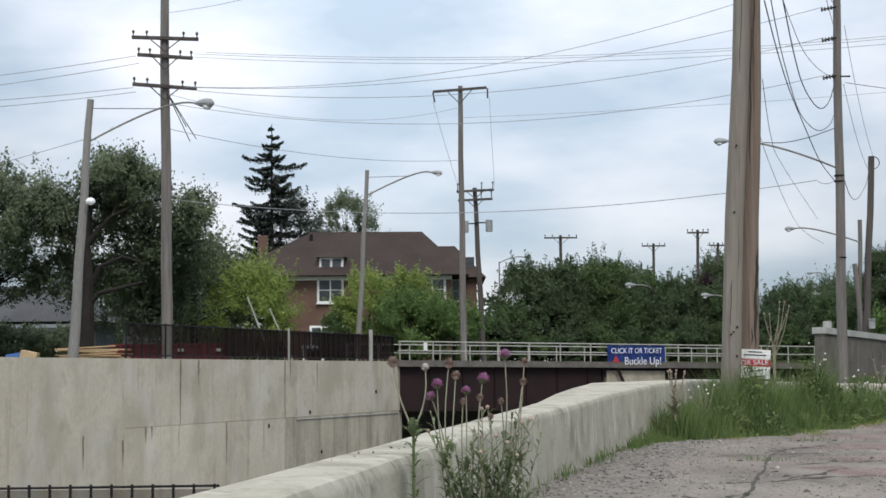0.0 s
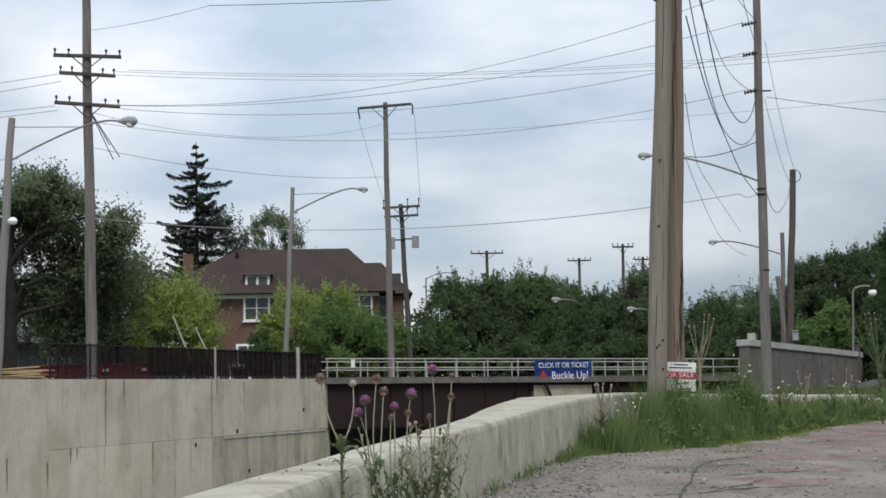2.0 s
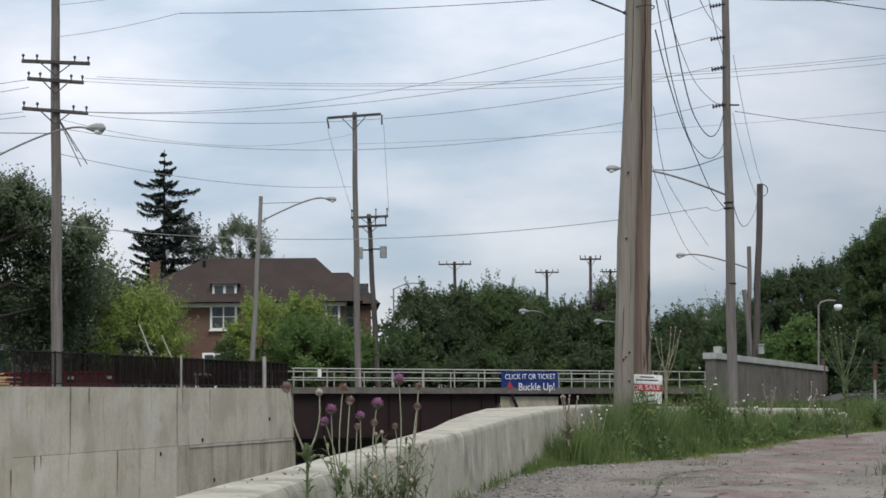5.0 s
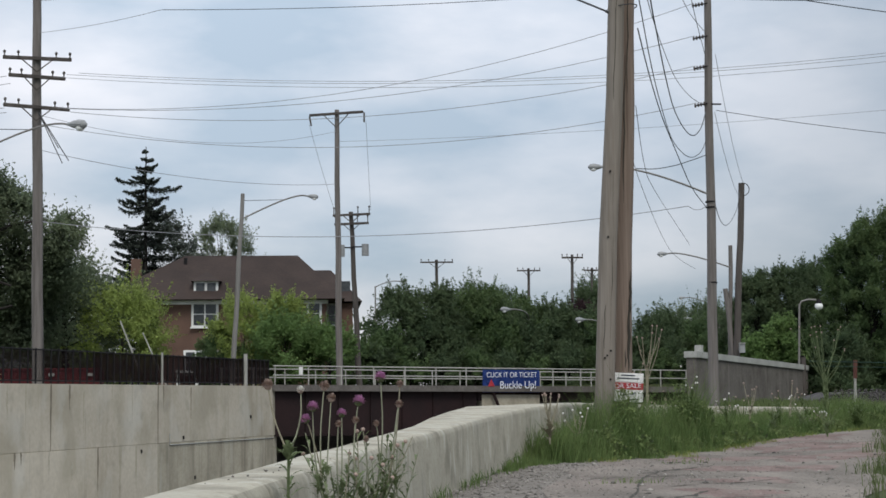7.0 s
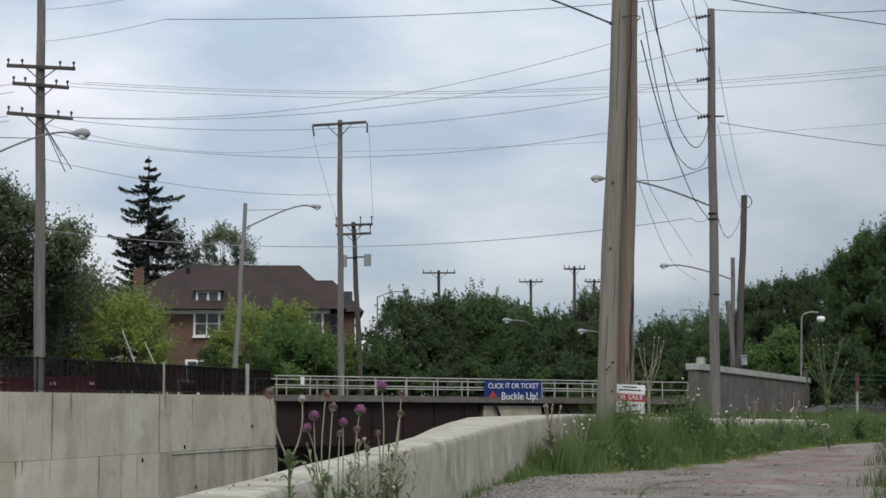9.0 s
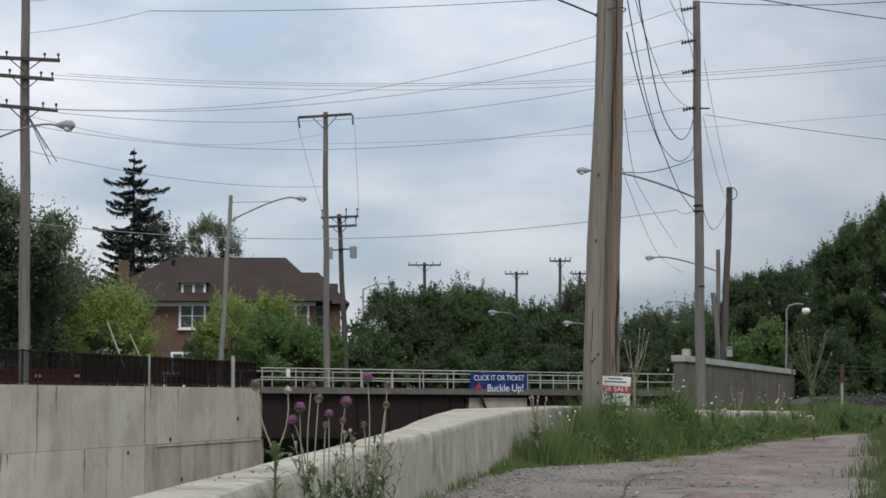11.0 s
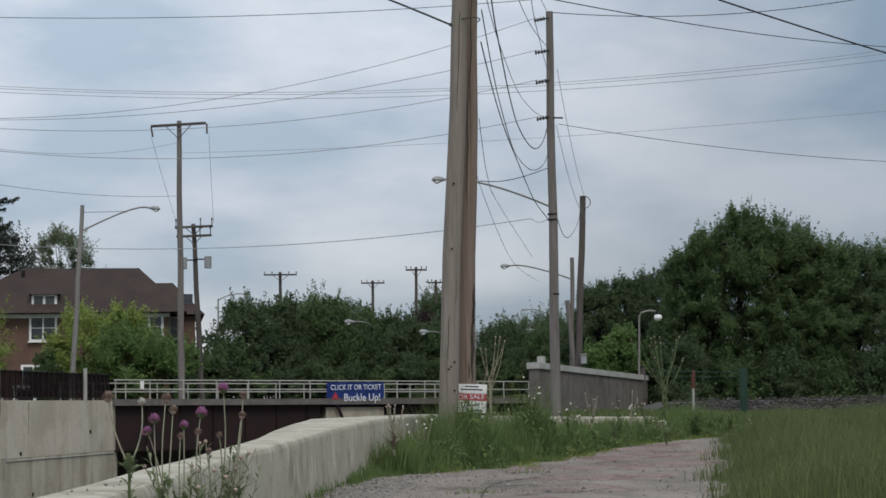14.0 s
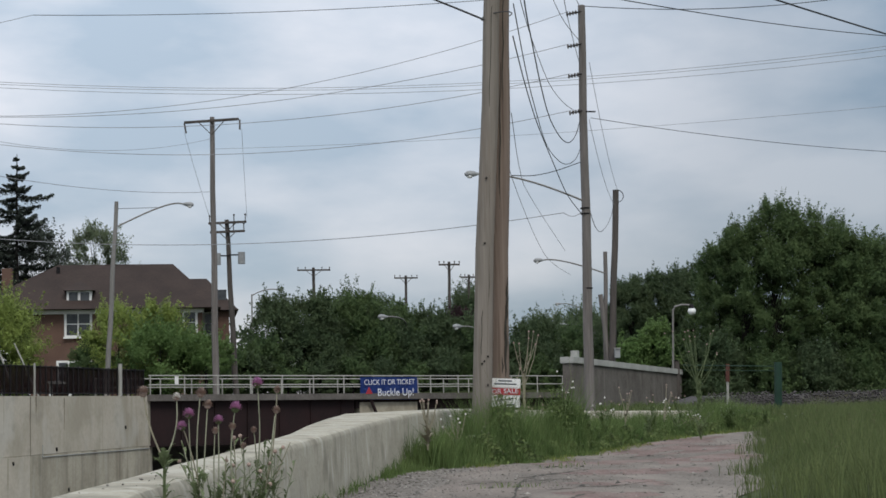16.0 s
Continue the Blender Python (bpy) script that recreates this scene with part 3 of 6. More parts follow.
# banner tied to the railing
ban0, ban1 = 12.5, 16.25
bc = BL + bdir * ((ban0 + ban1) / 2) + bnor * 0.08
banner = thing("banner", bc, "blue vinyl banner with white lettering tied to the railing", "banner")
bm = B()
nx, nz = 16, 6
grid = [[bm.verts.new(bc + bdir * ((i / nx - 0.5) * (ban1 - ban0)) + bnor * (0.02 * math.sin(i * 1.1 + j)) + Vector((0, 0, 0.95 - j / nz * 1.24))) for i in range(nx + 1)] for j in range(nz + 1)]
for j in range(nz):
    for i in range(nx):
        bm.faces.new((grid[j][i], grid[j + 1][i], grid[j + 1][i + 1], grid[j][i + 1]))
bmesh.ops.solidify(bm, geom=bm.faces[:], thickness=0.01)
part("sheet", bm, BLUE, banner)
text("lettering", "CLICK IT OR TICKET", bc + bnor * 0.06 + Vector((0, 0, 0.66)), 0.29, LETTER, banner, 3.3, brz)
text("lettering", "Buckle Up!", bc + bnor * 0.06 + bdir * 0.4 + Vector((0, 0, 0.10)), 0.42, LETTER, banner, 2.35, brz)
bm = B()
bmesh.ops.create_cone(bm, cap_ends=True, segments=3, radius1=0.26, radius2=0.26, depth=0.01, matrix=Matrix.Translation(bc + bnor * 0.06 - bdir * 1.35 + Vector((0, 0, 0.16))) @ Euler((radians(90), 0, radians(brz))).to_matrix().to_4x4())
part("emblem", bm, RED_PRINT, banner, "small red triangular emblem")

# block wall at the bridge's end
b0, b1 = Vector((18.15, 80.0, 0)), Vector((29.1, 98.0, 0))
blockwall = thing("block_wall", b0, "grey block wing wall with a pale coping", "wall", kind="structure")
ln, rz = (b1 - b0).length, math.degrees(math.atan2(18.0, 10.95))
mid = (b0 + b1) / 2
part("body", box(B(), (mid.x, mid.y, 0.9), (ln, 0.5, 3.9), rz=rz, ry=1.2), BLOCK, blockwall)
part("coping", box(B(), (mid.x, mid.y, 2.97), (ln + 0.1, 0.7, 0.32), rz=rz, ry=1.2, bevel=0.02), COPING, blockwall)
c = b0.lerp(b1, 0.06)
part("stub", box(B(), (c.x, c.y, 3.4), (0.35, 0.35, 0.56), rz=rz, bevel=0.02), COPING, blockwall, "pale stub on the coping")

end_post = thing("post", (28.79, 97.0, 0.4), "dark brown post at the end of the block wall", "post")
part("shaft", box(B(), (28.79, 97.0, 1.9), (0.26, 0.26, 3.0), bevel=0.02), POLE_DARK, end_post)
part("cap", box(B(), (28.79, 97.0, 3.44), (0.34, 0.34, 0.08), bevel=0.02), IRON, end_post)
meter = thing("meter_box", (22.65, 87.5, 3.43), "small pale metal box fixed beside the dark pole stub", "box")
part("body", box(B(), (22.65, 87.5, 3.69), (0.3, 0.2, 0.5), bevel=0.02), LAMP_GREY, meter)
part("lid", box(B(), (22.65, 87.47, 3.95), (0.34, 0.26, 0.05), bevel=0.01), COPING, meter)

# ---------------------------------------------------------------- poles


def pole(name, base, top, r0, r1, mat, label, group="utility poles"):
    ob = thing(name, base, label, "utility pole", group)
    n = 8
    pts = [Vector(lerp(base, top, i / n)) + Vector((0.02 * math.sin(i * 1.7 + base[0]), 0, 0)) for i in range(n + 1)]
    part("shaft", sweep(B(), pts, [r0 + (r1 - r0) * i / n for i in range(n + 1)], 14), mat, ob, smooth=True)
    return ob


def crossarm(ob, c, half, mat, pins=(), braces=0.7, dx=1.0, dy=0.0, thick=0.12, pin_h=0.22):
    """A timber arm with pin insulators and two flat braces."""
    d = Vector((dx, dy, 0)).normalized()
    c = Vector(c)
    arm = part("crossarm", box(B(), c, (2 * half, thick, thick * 1.15), rz=math.degrees(math.atan2(dy, dx)), bevel=0.01), mat, ob)
    for s in (-1, 1):
        if braces:
            part("brace", tube(B(), c + d * s * half * 0.5 - Vector((0, 0.07, 0)), c - Vector((0, 0.07, braces)), 0.025, n=6), mat, ob)
    for s in pins:
        p = c + d * s * half + Vector((0, 0, thick * 0.55))
        bm = tube(B(), p, p + Vector((0, 0, pin_h * 0.6)), 0.03, n=6)
        ball(bm, p + Vector((0, 0, pin_h * 0.75)), 0.06, 8, 1.2)
        part("insulator", bm, POLE_DARK, arm)
    return arm


def lamp_arm(ob, start, bend, head_end, r=0.04, head=0.75, mat=None):
    """A swept arm and a cobra-head luminaire at its end."""
    start, bend, head_end = Vector(start), Vector(bend), Vector(head_end)
    pts = []
    for i in range(11):
        t = i / 10
        pts.append(start * (1 - t) ** 2 + (bend * 2 * t * (1 - t)) + head_end * t ** 2)
    part("arm", sweep(B(), pts, r, 8), mat or POLE_STEEL, ob, smooth=True)
    d = (head_end - bend)
    d.z *= 0.3
    d.normalize()
    bm = B()
    prof = [(0.0, 0.05), (0.12, 0.07), (0.35, 0.13), (0.62, 0.17), (0.85, 0.15), (1.0, 0.05)]
    sweep(bm, [head_end + d * head * a for a, _ in prof], [b * head / 0.75 for _, b in prof], 10)
    hd = part("lamp_head", bm, LAMP_GREY, ob, "grey cobra-head luminaire", smooth=True)
    part("lens", ball(B(), head_end + d * head * 0.66 - Vector((0, 0, 0.11 * head / 0.75)), 0.15 * head / 0.75, 10, 0.75), LENS, hd, "clear glass lens", smooth=True)


# twin poles beside the parapet: a leaning grey one and a brown one lashed behind it
def along(p, q, z):
    t = (z - p[2]) / (q[2] - p[2])
    return lerp(p, q, t)


GA, GB = (6.00, 34.60, 1.77), (6.29, 34.60, 7.33)
WA, WB = (6.44, 34.98, 1.77), (6.62, 34.98, 7.39)
grey = pole("utility_pole", along(GA, GB, -0.2), along(GA, GB, 12.4), 0.215, 0.165, POLE_GREY, "thick weathered grey wooden pole leaning slightly in the weeds")
brown = pole("utility_pole", along(WA, WB, -0.2), along(WA, WB, 12.2), 0.215, 0.175, POLE_BROWN, "brown split wooden pole standing close behind a grey one")
for z0, z1, off, w in ((1.7, 3.3, 0.10, 0.035), (1.6, 2.4, 0.03, 0.025), (3.0, 3.9, 0.13, 0.02), (5.2, 8.6, -0.05, 0.012), (7.5, 10.5, 0.0, 0.012)):
    bm = B()
    sweep(bm, [Vector(along(WA, WB, z0 + (z1 - z0) * k / 8)) + Vector((off + 0.012 * math.sin(k * 2.0), -0.182, 0)) for k in range(9)], [0.004 + w * math.sin(math.pi * k / 8) for k in range(9)], 6)
    part("split", bm, CRACK, brown, "long dark split in the wood")
for z0, z1, off in ((0.9, 4.6, 0.06), (4.0, 7.8, 0.02), (7.0, 11.0, -0.03), (2.0, 3.6, -0.06)):
    bm = B()
    sweep(bm, [Vector(along(GA, GB, z0 + (z1 - z0) * k / 8)) + Vector((off + 0.01 * math.sin(k * 2.3), -0.188 + 0.0025 * (z0 + (z1 - z0) * k / 8), 0)) for k in range(9)], [0.003 + 0.010 * math.sin(math.pi * k / 8) for k in range(9)], 6)
    part("split", bm, CRACK, grey, "thin drying crack")
lamp_arm(grey, (6.22, 34.50, 9.45), (3.25, 34.30, 10.61), (2.59, 34.20, 10.50), 0.022, 0.7, WIRE)
for z in (9.6, 10.2):
    bm = B()
    sweep(bm, [Vector((6.55 + 0.335 * math.cos(a), 34.80 + 0.40 * math.sin(a), z + 0.05 * math.cos(a))) for a in [k * math.pi / 8 for k in range(17)]], 0.012, 6)
    part("band", bm, WIRE, grey, "dark strap round both poles")
for z in (2.2, 2.05, 2.1, 4.6, 6.0, 1.6):
    bm = tube(B(), (along(GA, GB, z)[0] + 0.1 * math.sin(z * 9), 34.43, z), (along(GA, GB, z)[0] + 0.1 * math.sin(z * 9), 34.385, z), 0.022, n=7)
    part("bolt", bm, IRON, grey)

can = part("junction_box", box(B(), (7.42, 34.9, 11.27), (0.66, 0.3, 0.5), bevel=0.03), LAMP_GREY, brown, "dark grey box bracketed to the pole")
part("bracket", box(B(), (7.12, 34.9, 11.10), (0.5, 0.06, 0.06)), IRON, can)

# pole in the weeds behind them, with three wire brackets and a lamp arm
up = pole("utility_pole", (13.95, 58.0, 0.2), (14.07, 58.0, 15.6), 0.19, 0.13, POLE_FAR, "tall grey-brown wooden pole with wire brackets and a lamp arm")
BRACKETS = (15.35, 14.15, 13.05, 11.7)
for z in BRACKETS:
    bracket = part("bracket", tube(B(), (14.05, 57.9, z), (13.5, 57.85, z - 0.12), 0.028, n=6), IRON, up)
    for k in range(4):
        c = Vector((13.84 - 0.11 * k, 57.87, z - 0.04 - 0.024 * k))
        part("insulator", tube(B(), c + Vector((0.02, 0, 0)), c - Vector((0.02, 0, 0.004)), 0.075, n=8), POLE_DARK, bracket)
part("bracket", box(B(), (14.25, 57.9, 11.65), (0.42, 0.05, 0.05)), IRON, up)
lamp_arm(up, (13.89, 58.00, 8.42), (11.47, 58.00, 9.45), (10.15, 58.00, 9.39), 0.035, 0.55)
for z in (8.1, 7.9, 5.2):
    part("band", tube(B(), (14.0, 58, z), (14.0, 58, z + 0.05), 0.18, n=12), IRON, up)

st = pole("pole_stub", (22.30, 88.0, 0.3), (23.01, 88.0, 12.68), 0.20, 0.165, POLE_DARK, "short dark wooden pole with a wire loop at its top")
bm = sweep(B(), [Vector((23.01 + 0.37 * math.sin(a), 87.88, 12.33 + 0.35 * math.cos(a))) for a in [k * math.pi / 8 for k in range(-1, 10)]], 0.025, 6)
part("wire_loop", bm, WIRE, st)
pole("pole_stub", (22.62, 88.4, 0.3), (21.96, 88.0, 6.93), 0.15, 0.13, POLE_FAR, "short grey leaning wooden pole")
lc = pole("street_lamp", (22.17, 88.6, 0.3), (22.3, 88.0, 9.28), 0.13, 0.11, POLE_FAR, "grey pole carrying a long lamp arm", "street lamps")
lamp_arm(lc, (22.26, 88.00, 8.08), (19.65, 88.00, 9.00), (18.86, 88.00, 8.85), 0.04, 0.6)

# pole with three crossarms beyond the retaining wall
lp = pole("utility_pole", (-11.0, 66.0, 1.7), (-11.23, 66.0, 18.6), 0.235, 0.16, POLE_FAR, "tall grey wooden pole with three crossarms")
for z, half, turn in ((14.82, 1.33, 0.2), (14.08, 1.12, 0.4), (12.86, 1.33, 0.5)):
    crossarm(lp, (-11.12, 65.75, z), half, POLE_DARK, (-0.95, -0.55, 0.55, 0.95), 0.55, dy=turn)
for k, (dx, dz) in enumerate(((1.0, -2.1), (1.25, -2.0), (0.85, -1.5))):
    part("guy", tube(B(), (-11.08, 65.8, 12.7), (-11.08 + dx, 65.6, 12.7 + dz), 0.02, n=5), WIRE, lp)
l2 = pole("street_lamp", (-13.0, 58.0, 1.7), (-12.45, 58.0, 11.05), 0.19, 0.12, POLE_STEEL, "leaning grey lamp pole with a long arm", "street lamps")
lamp_arm(l2, (-12.44, 58.00, 9.57), (-9.61, 58.00, 11.12), (-8.67, 57.50, 10.81), 0.035, 0.8)
part("stay", tube(B(), (-12.35, 58.00, 10.73), (-9.94, 58.00, 10.70), 0.015, n=5), WIRE, l2)
part("globe", ball(B(), (-12.35, 57.70, 7.39), 0.17, 10, 0.8), LENS, l2, "white round lamp")
l1 = pole("street_lamp", (-4.4, 84.4, 1.7), (-3.87, 84.4, 11.7), 0.14, 0.10, POLE_STEEL, "grey lamp pole with a long swept arm", "street lamps")
lamp_arm(l1, (-3.81, 84.40, 10.44), (-1.19, 84.40, 11.79), (-0.61, 84.40, 11.58), 0.04, 0.6)
part("stay", tube(B(), (-3.80, 84.40, 11.34), (-1.77, 84.40, 11.39), 0.015, n=5), WIRE, l1)

tp = pole("utility_pole", (1.12, 92.2, 1.5), (1.03, 92.2, 17.4), 0.20, 0.13, POLE_FAR, "tall slim pole with one crossarm")
crossarm(tp, (1.0, 91.95, 17.15), 1.62, POLE_DARK, (), 0.8, dy=-0.42)
for s in (-1.5, 1.55):
    part("insulator", tube(B(), (1.0 + s, 91.95 - 0.42 * s, 17.1), (1.0 + s + 0.1 * (1 if s < 0 else 0), 91.95 - 0.42 * s, 16.55), 0.05, n=6), POLE_DARK, tp)
xp = pole("utility_pole", (2.42, 100.0, 1.7), (1.95, 100.0, 12.5), 0.19, 0.13, POLE_DARK, "dark pole with two crossarms and transformer cans")
for z, half in ((12.3, 1.2), (11.75, 1.1)):
    crossarm(xp, (1.98, 99.75, z), half, POLE_DARK, (-0.95, 0.35, 0.95), 0.5, dy=-0.4, pin_h=0.5)
for x, z in ((1.35, 10.1), (2.8, 10.15)):
    bm = tube(B(), (x, 99.7, z - 0.35), (x, 99.7, z + 0.35), 0.22, n=12)
    can = part("transformer", bm, LAMP_GREY, xp, "grey transformer can")
    part("bracket", box(B(), ((x + 2.06) / 2, 99.8, z + 0.2), (abs(x - 2.06), 0.06, 0.08)), IRON, can)

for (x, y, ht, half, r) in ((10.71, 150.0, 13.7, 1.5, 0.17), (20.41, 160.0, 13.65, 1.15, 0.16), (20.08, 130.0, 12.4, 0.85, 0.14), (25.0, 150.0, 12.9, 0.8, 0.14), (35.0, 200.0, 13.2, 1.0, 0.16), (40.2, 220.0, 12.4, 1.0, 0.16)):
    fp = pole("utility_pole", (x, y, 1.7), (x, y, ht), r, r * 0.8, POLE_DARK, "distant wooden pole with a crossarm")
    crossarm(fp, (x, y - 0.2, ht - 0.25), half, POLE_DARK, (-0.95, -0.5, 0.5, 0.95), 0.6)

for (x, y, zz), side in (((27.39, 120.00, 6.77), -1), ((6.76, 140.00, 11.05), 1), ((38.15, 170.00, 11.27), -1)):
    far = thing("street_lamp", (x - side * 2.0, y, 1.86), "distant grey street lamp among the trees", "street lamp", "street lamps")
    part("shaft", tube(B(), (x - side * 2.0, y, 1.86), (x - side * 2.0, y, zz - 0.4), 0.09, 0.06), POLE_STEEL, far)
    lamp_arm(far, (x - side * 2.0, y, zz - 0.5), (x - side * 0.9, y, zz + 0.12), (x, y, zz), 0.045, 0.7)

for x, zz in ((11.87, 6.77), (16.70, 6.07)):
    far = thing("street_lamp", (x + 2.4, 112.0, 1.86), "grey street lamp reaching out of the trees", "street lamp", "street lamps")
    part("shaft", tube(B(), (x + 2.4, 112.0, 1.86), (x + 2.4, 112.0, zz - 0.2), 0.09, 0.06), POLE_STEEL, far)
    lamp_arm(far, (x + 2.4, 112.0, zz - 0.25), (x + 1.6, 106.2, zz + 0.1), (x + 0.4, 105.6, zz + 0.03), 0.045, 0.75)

gl = thing("street_lamp", (28.47, 97.0, 0.4), "thin pale lamp post with a round white globe", "street lamp", "street lamps")
part("shaft", tube(B(), (28.47, 97, 0.4), (28.67, 97, 6.58), 0.075, 0.055), POLE_STEEL, gl)
part("arm", sweep(B(), [(28.67, 97, 6.47), (28.78, 97, 6.7), (29.2, 97, 6.82), (29.7, 97, 6.80)], 0.055, 8), POLE_STEEL, gl)
part("globe", ball(B(), (29.85, 97, 6.42), 0.25, 14, 0.95), LENS, gl, "white glass globe", smooth=True)
part("cap", tube(B(), (29.85, 97, 6.58), (29.85, 97, 6.84), 0.2, 0.09), IRON, gl, "dark metal cap")

# ---------------------------------------------------------------- wires
ARM3 = [(-10.0, 65.9, 12.85), (-10.35, 65.9, 12.85), (-9.85, 65.9, 12.7), (-11.0, 65.9, 12.2)]
for p, z, sag in zip(ARM3, BRACKETS, (1.2, 0.95, 1.0, 1.25)):
    wire("overhead_wire", p, (13.55, 57.85, z - 0.02), sag, 0.012)
for dz, dx in ((0.0, 0.0), (0.35, 0.5), (0.55, 1.0)):
    wire("overhead_wire", (-10.5 + dx, 65.9, 14.1 + dz * 0.3), (46.0, 57.0, 17.25 + dz), 2.1, 0.010)
for p, q in (((-12.35, 66.00, 14.16), (-29.20, 66.00, 12.52)), ((-12.21, 66.00, 13.86), (-29.19, 66.00, 11.97)), ((-12.44, 66.00, 12.87), (-29.19, 66.00, 12.09)), ((-12.34, 66.00, 12.69), (-29.18, 66.00, 11.65))):
    wire("overhead_wire", p, q, 0.25, 0.013)
wire("overhead_wire", (-11.05, 66.00, 8.35), (13.20, 58.00, 7.97), 0.85, 0.014)
wire("overhead_wire", (13.20, 58.00, 7.97), (13.88, 58.00, 8.01), 0.15, 0.012)
wire("overhead_wire", (-11.1, 66, 11.2), (1.05, 92.2, 13.2), 0.5, 0.013)
wire("overhead_wire", (-11.1, 66, 12.6), (1.05, 92.2, 16.2), 0.9, 0.010)
wire("overhead_wire", (1.05, 92.2, 15.6), (46.0, 66.0, 15.2), 0.6, 0.010)
for s in (-1.5, 1.65):
    wire("overhead_wire", (1.0 + s, 91.95 - 0.42 * s, 16.6), (2.0 + s * 0.7, 99.8, 12.6), 0.15, 0.010)
wire("overhead_wire", (-12.4, 58.0, 9.7), (-46, 62, 4.0), 0.8, 0.012)
# heavy service cables from the twin poles
CAB = "heavy black service cable drooping from a pole"
for p, q, sag, r in (
    ((6.47, 34.80, 10.50), (2.27, 24.00, 8.73), 0.1, 0.016),
    ((6.66, 34.9, 10.45), (11.59, 26.00, 9.38), 0.35, 0.016),
    ((6.60, 26.00, 8.81), (20.20, 36.00, 8.51), 0.12, 0.018),
    ((7.29, 34.80, 10.37), (31.32, 60.00, 14.94), 0.35, 0.014),
    ((14.00, 58.00, 15.59), (32.80, 58.00, 18.05), 0.9, 0.016),
    ((14.31, 58.00, 11.44), (34.46, 64.00, 10.94), 0.35, 0.012),
    ((-5.72, 60.00, 16.50), (31.49, 60.00, 18.65), 0.7, 0.012),
    ((-5.69, 60.00, 15.46), (31.52, 60.00, 19.23), 0.9, 0.013),
):
    wire("service_cable", p, q, sag, r, WIRE, CAB, "service cables")


for z, za in ((16.50, 17.2), (15.46, 15.9)):
    wire("overhead_wire", (-5.72, 60.0, z), (-11.2, 66.0, za), 0.1, 0.010)


def droop(pts, r):
    """A slack cable through a few points, smoothed."""
    P = [Vector(p) for p in pts]
    P = [P[0]] + P + [P[-1]]
    out = []
    for i in range(1, len(P) - 2):
        for k in range(8):
            t = k / 8
            a, b, c, d = P[i - 1], P[i], P[i + 1], P[i + 2]
            out.append(0.5 * (2 * b + (c - a) * t + (2 * a - 5 * b + 4 * c - d) * t * t + (3 * b - a - 3 * c + d) * t ** 3))
    out.append(P[-1])
    return tagged(part("service_cable", sweep(B(), out, r, 6), WIRE), CAB, "wire", "service cables")


droop([(6.94, 35.00, 9.21), (8.41, 41.00, 9.34), (9.76, 46.00, 9.18), (11.05, 50.00, 8.71), (12.64, 55.00, 8.28), (13.77, 57.80, 7.95)], 0.015)
droop([(6.97, 35.00, 9.93), (8.21, 40.00, 9.65), (9.47, 45.00, 9.57), (10.87, 50.00, 9.24), (11.90, 53.00, 9.16), (12.69, 55.00, 9.30), (13.48, 57.00, 9.80), (13.84, 57.80, 10.30)], 0.013)
droop([(7.15, 35.00, 10.64), (7.87, 38.00, 10.48), (8.63, 41.00, 10.39), (9.69, 45.00, 10.06), (11.01, 50.00, 10.05), (12.01, 53.00, 9.92), (12.76, 55.00, 10.05), (13.49, 57.00, 10.64), (13.86, 57.80, 11.34)], 0.017)
droop([(7.04, 35.00, 10.38), (8.09, 39.00, 10.43), (9.40, 44.00, 10.74), (10.85, 49.00, 10.85), (12.44, 54.00, 11.21), (13.80, 57.80, 11.59)], 0.01)
droop([(9.78, 50.00, 8.22), (10.83, 52.00, 8.49), (12.02, 54.00, 8.92), (13.86, 57.90, 9.80)], 0.015)
droop([(6.98, 34.90, 10.46), (7.10, 34.90, 10.33), (7.23, 34.90, 10.21), (7.37, 34.90, 10.34), (7.47, 34.90, 10.49)], 0.017)
droop([(7.68, 36.00, 11.58), (9.28, 42.00, 12.20), (11.55, 50.00, 13.14), (13.90, 57.80, 14.27)], 0.011)
droop([(6.76, 35.0, 7.14), (8.79, 45.0, 7.46), (13.98, 65.0, 7.06), (18.47, 80.0, 7.4)], 0.008)
droop([(6.86, 35.0, 7.51), (9.02, 45.0, 7.69), (10.75, 52.0, 7.79), (15.94, 70.0, 7.69)], 0.008)
droop([(8.22, 36.00, 11.60), (11.17, 48.00, 13.02), (13.89, 57.80, 13.43)], 0.011)
droop([(8.25, 36.00, 11.61), (11.25, 48.00, 13.90), (13.94, 57.80, 15.58)], 0.011)
droop([(14.06, 58.00, 8.47), (15.84, 64.00, 8.08), (17.66, 70.00, 8.57), (20.63, 80.00, 10.35), (22.86, 88.00, 12.20)], 0.014)
for a, b in (((14.32, 58.00, 13.48), (23.04, 87.80, 12.65)), ((14.24, 58.00, 11.38), (22.84, 87.80, 11.86))):
    wire("overhead_wire", a, b, 0.5, 0.010)

# ---------------------------------------------------------------- house and far buildings


def window(parent, c, w, h, lights=2, rz=0.0):
    """A framed sash window with a sill and its panes, facing -y."""
    c = Vector(c)
    win = part("window", box(B(), c + Vector((0, 0.02, 0)), (w + 0.24, 0.1, h + 0.24), bevel=0.01), WHITE, parent)
    for i in range(lights):
        pw = w / lights
        x = c.x - w / 2 + pw * (i + 0.5)
        for k in (-1, 1):
            part("pane", box(B(), (x, c.y - 0.045, c.z + k * h / 4), (pw - 0.1, 0.04, h / 2 - 0.07)), GLASS, win)
    part("sill", box(B(), c + Vector((0, -0.1, -h / 2 - 0.15)), (w + 0.36, 0.22, 0.1)), WHITE, win)
    return win


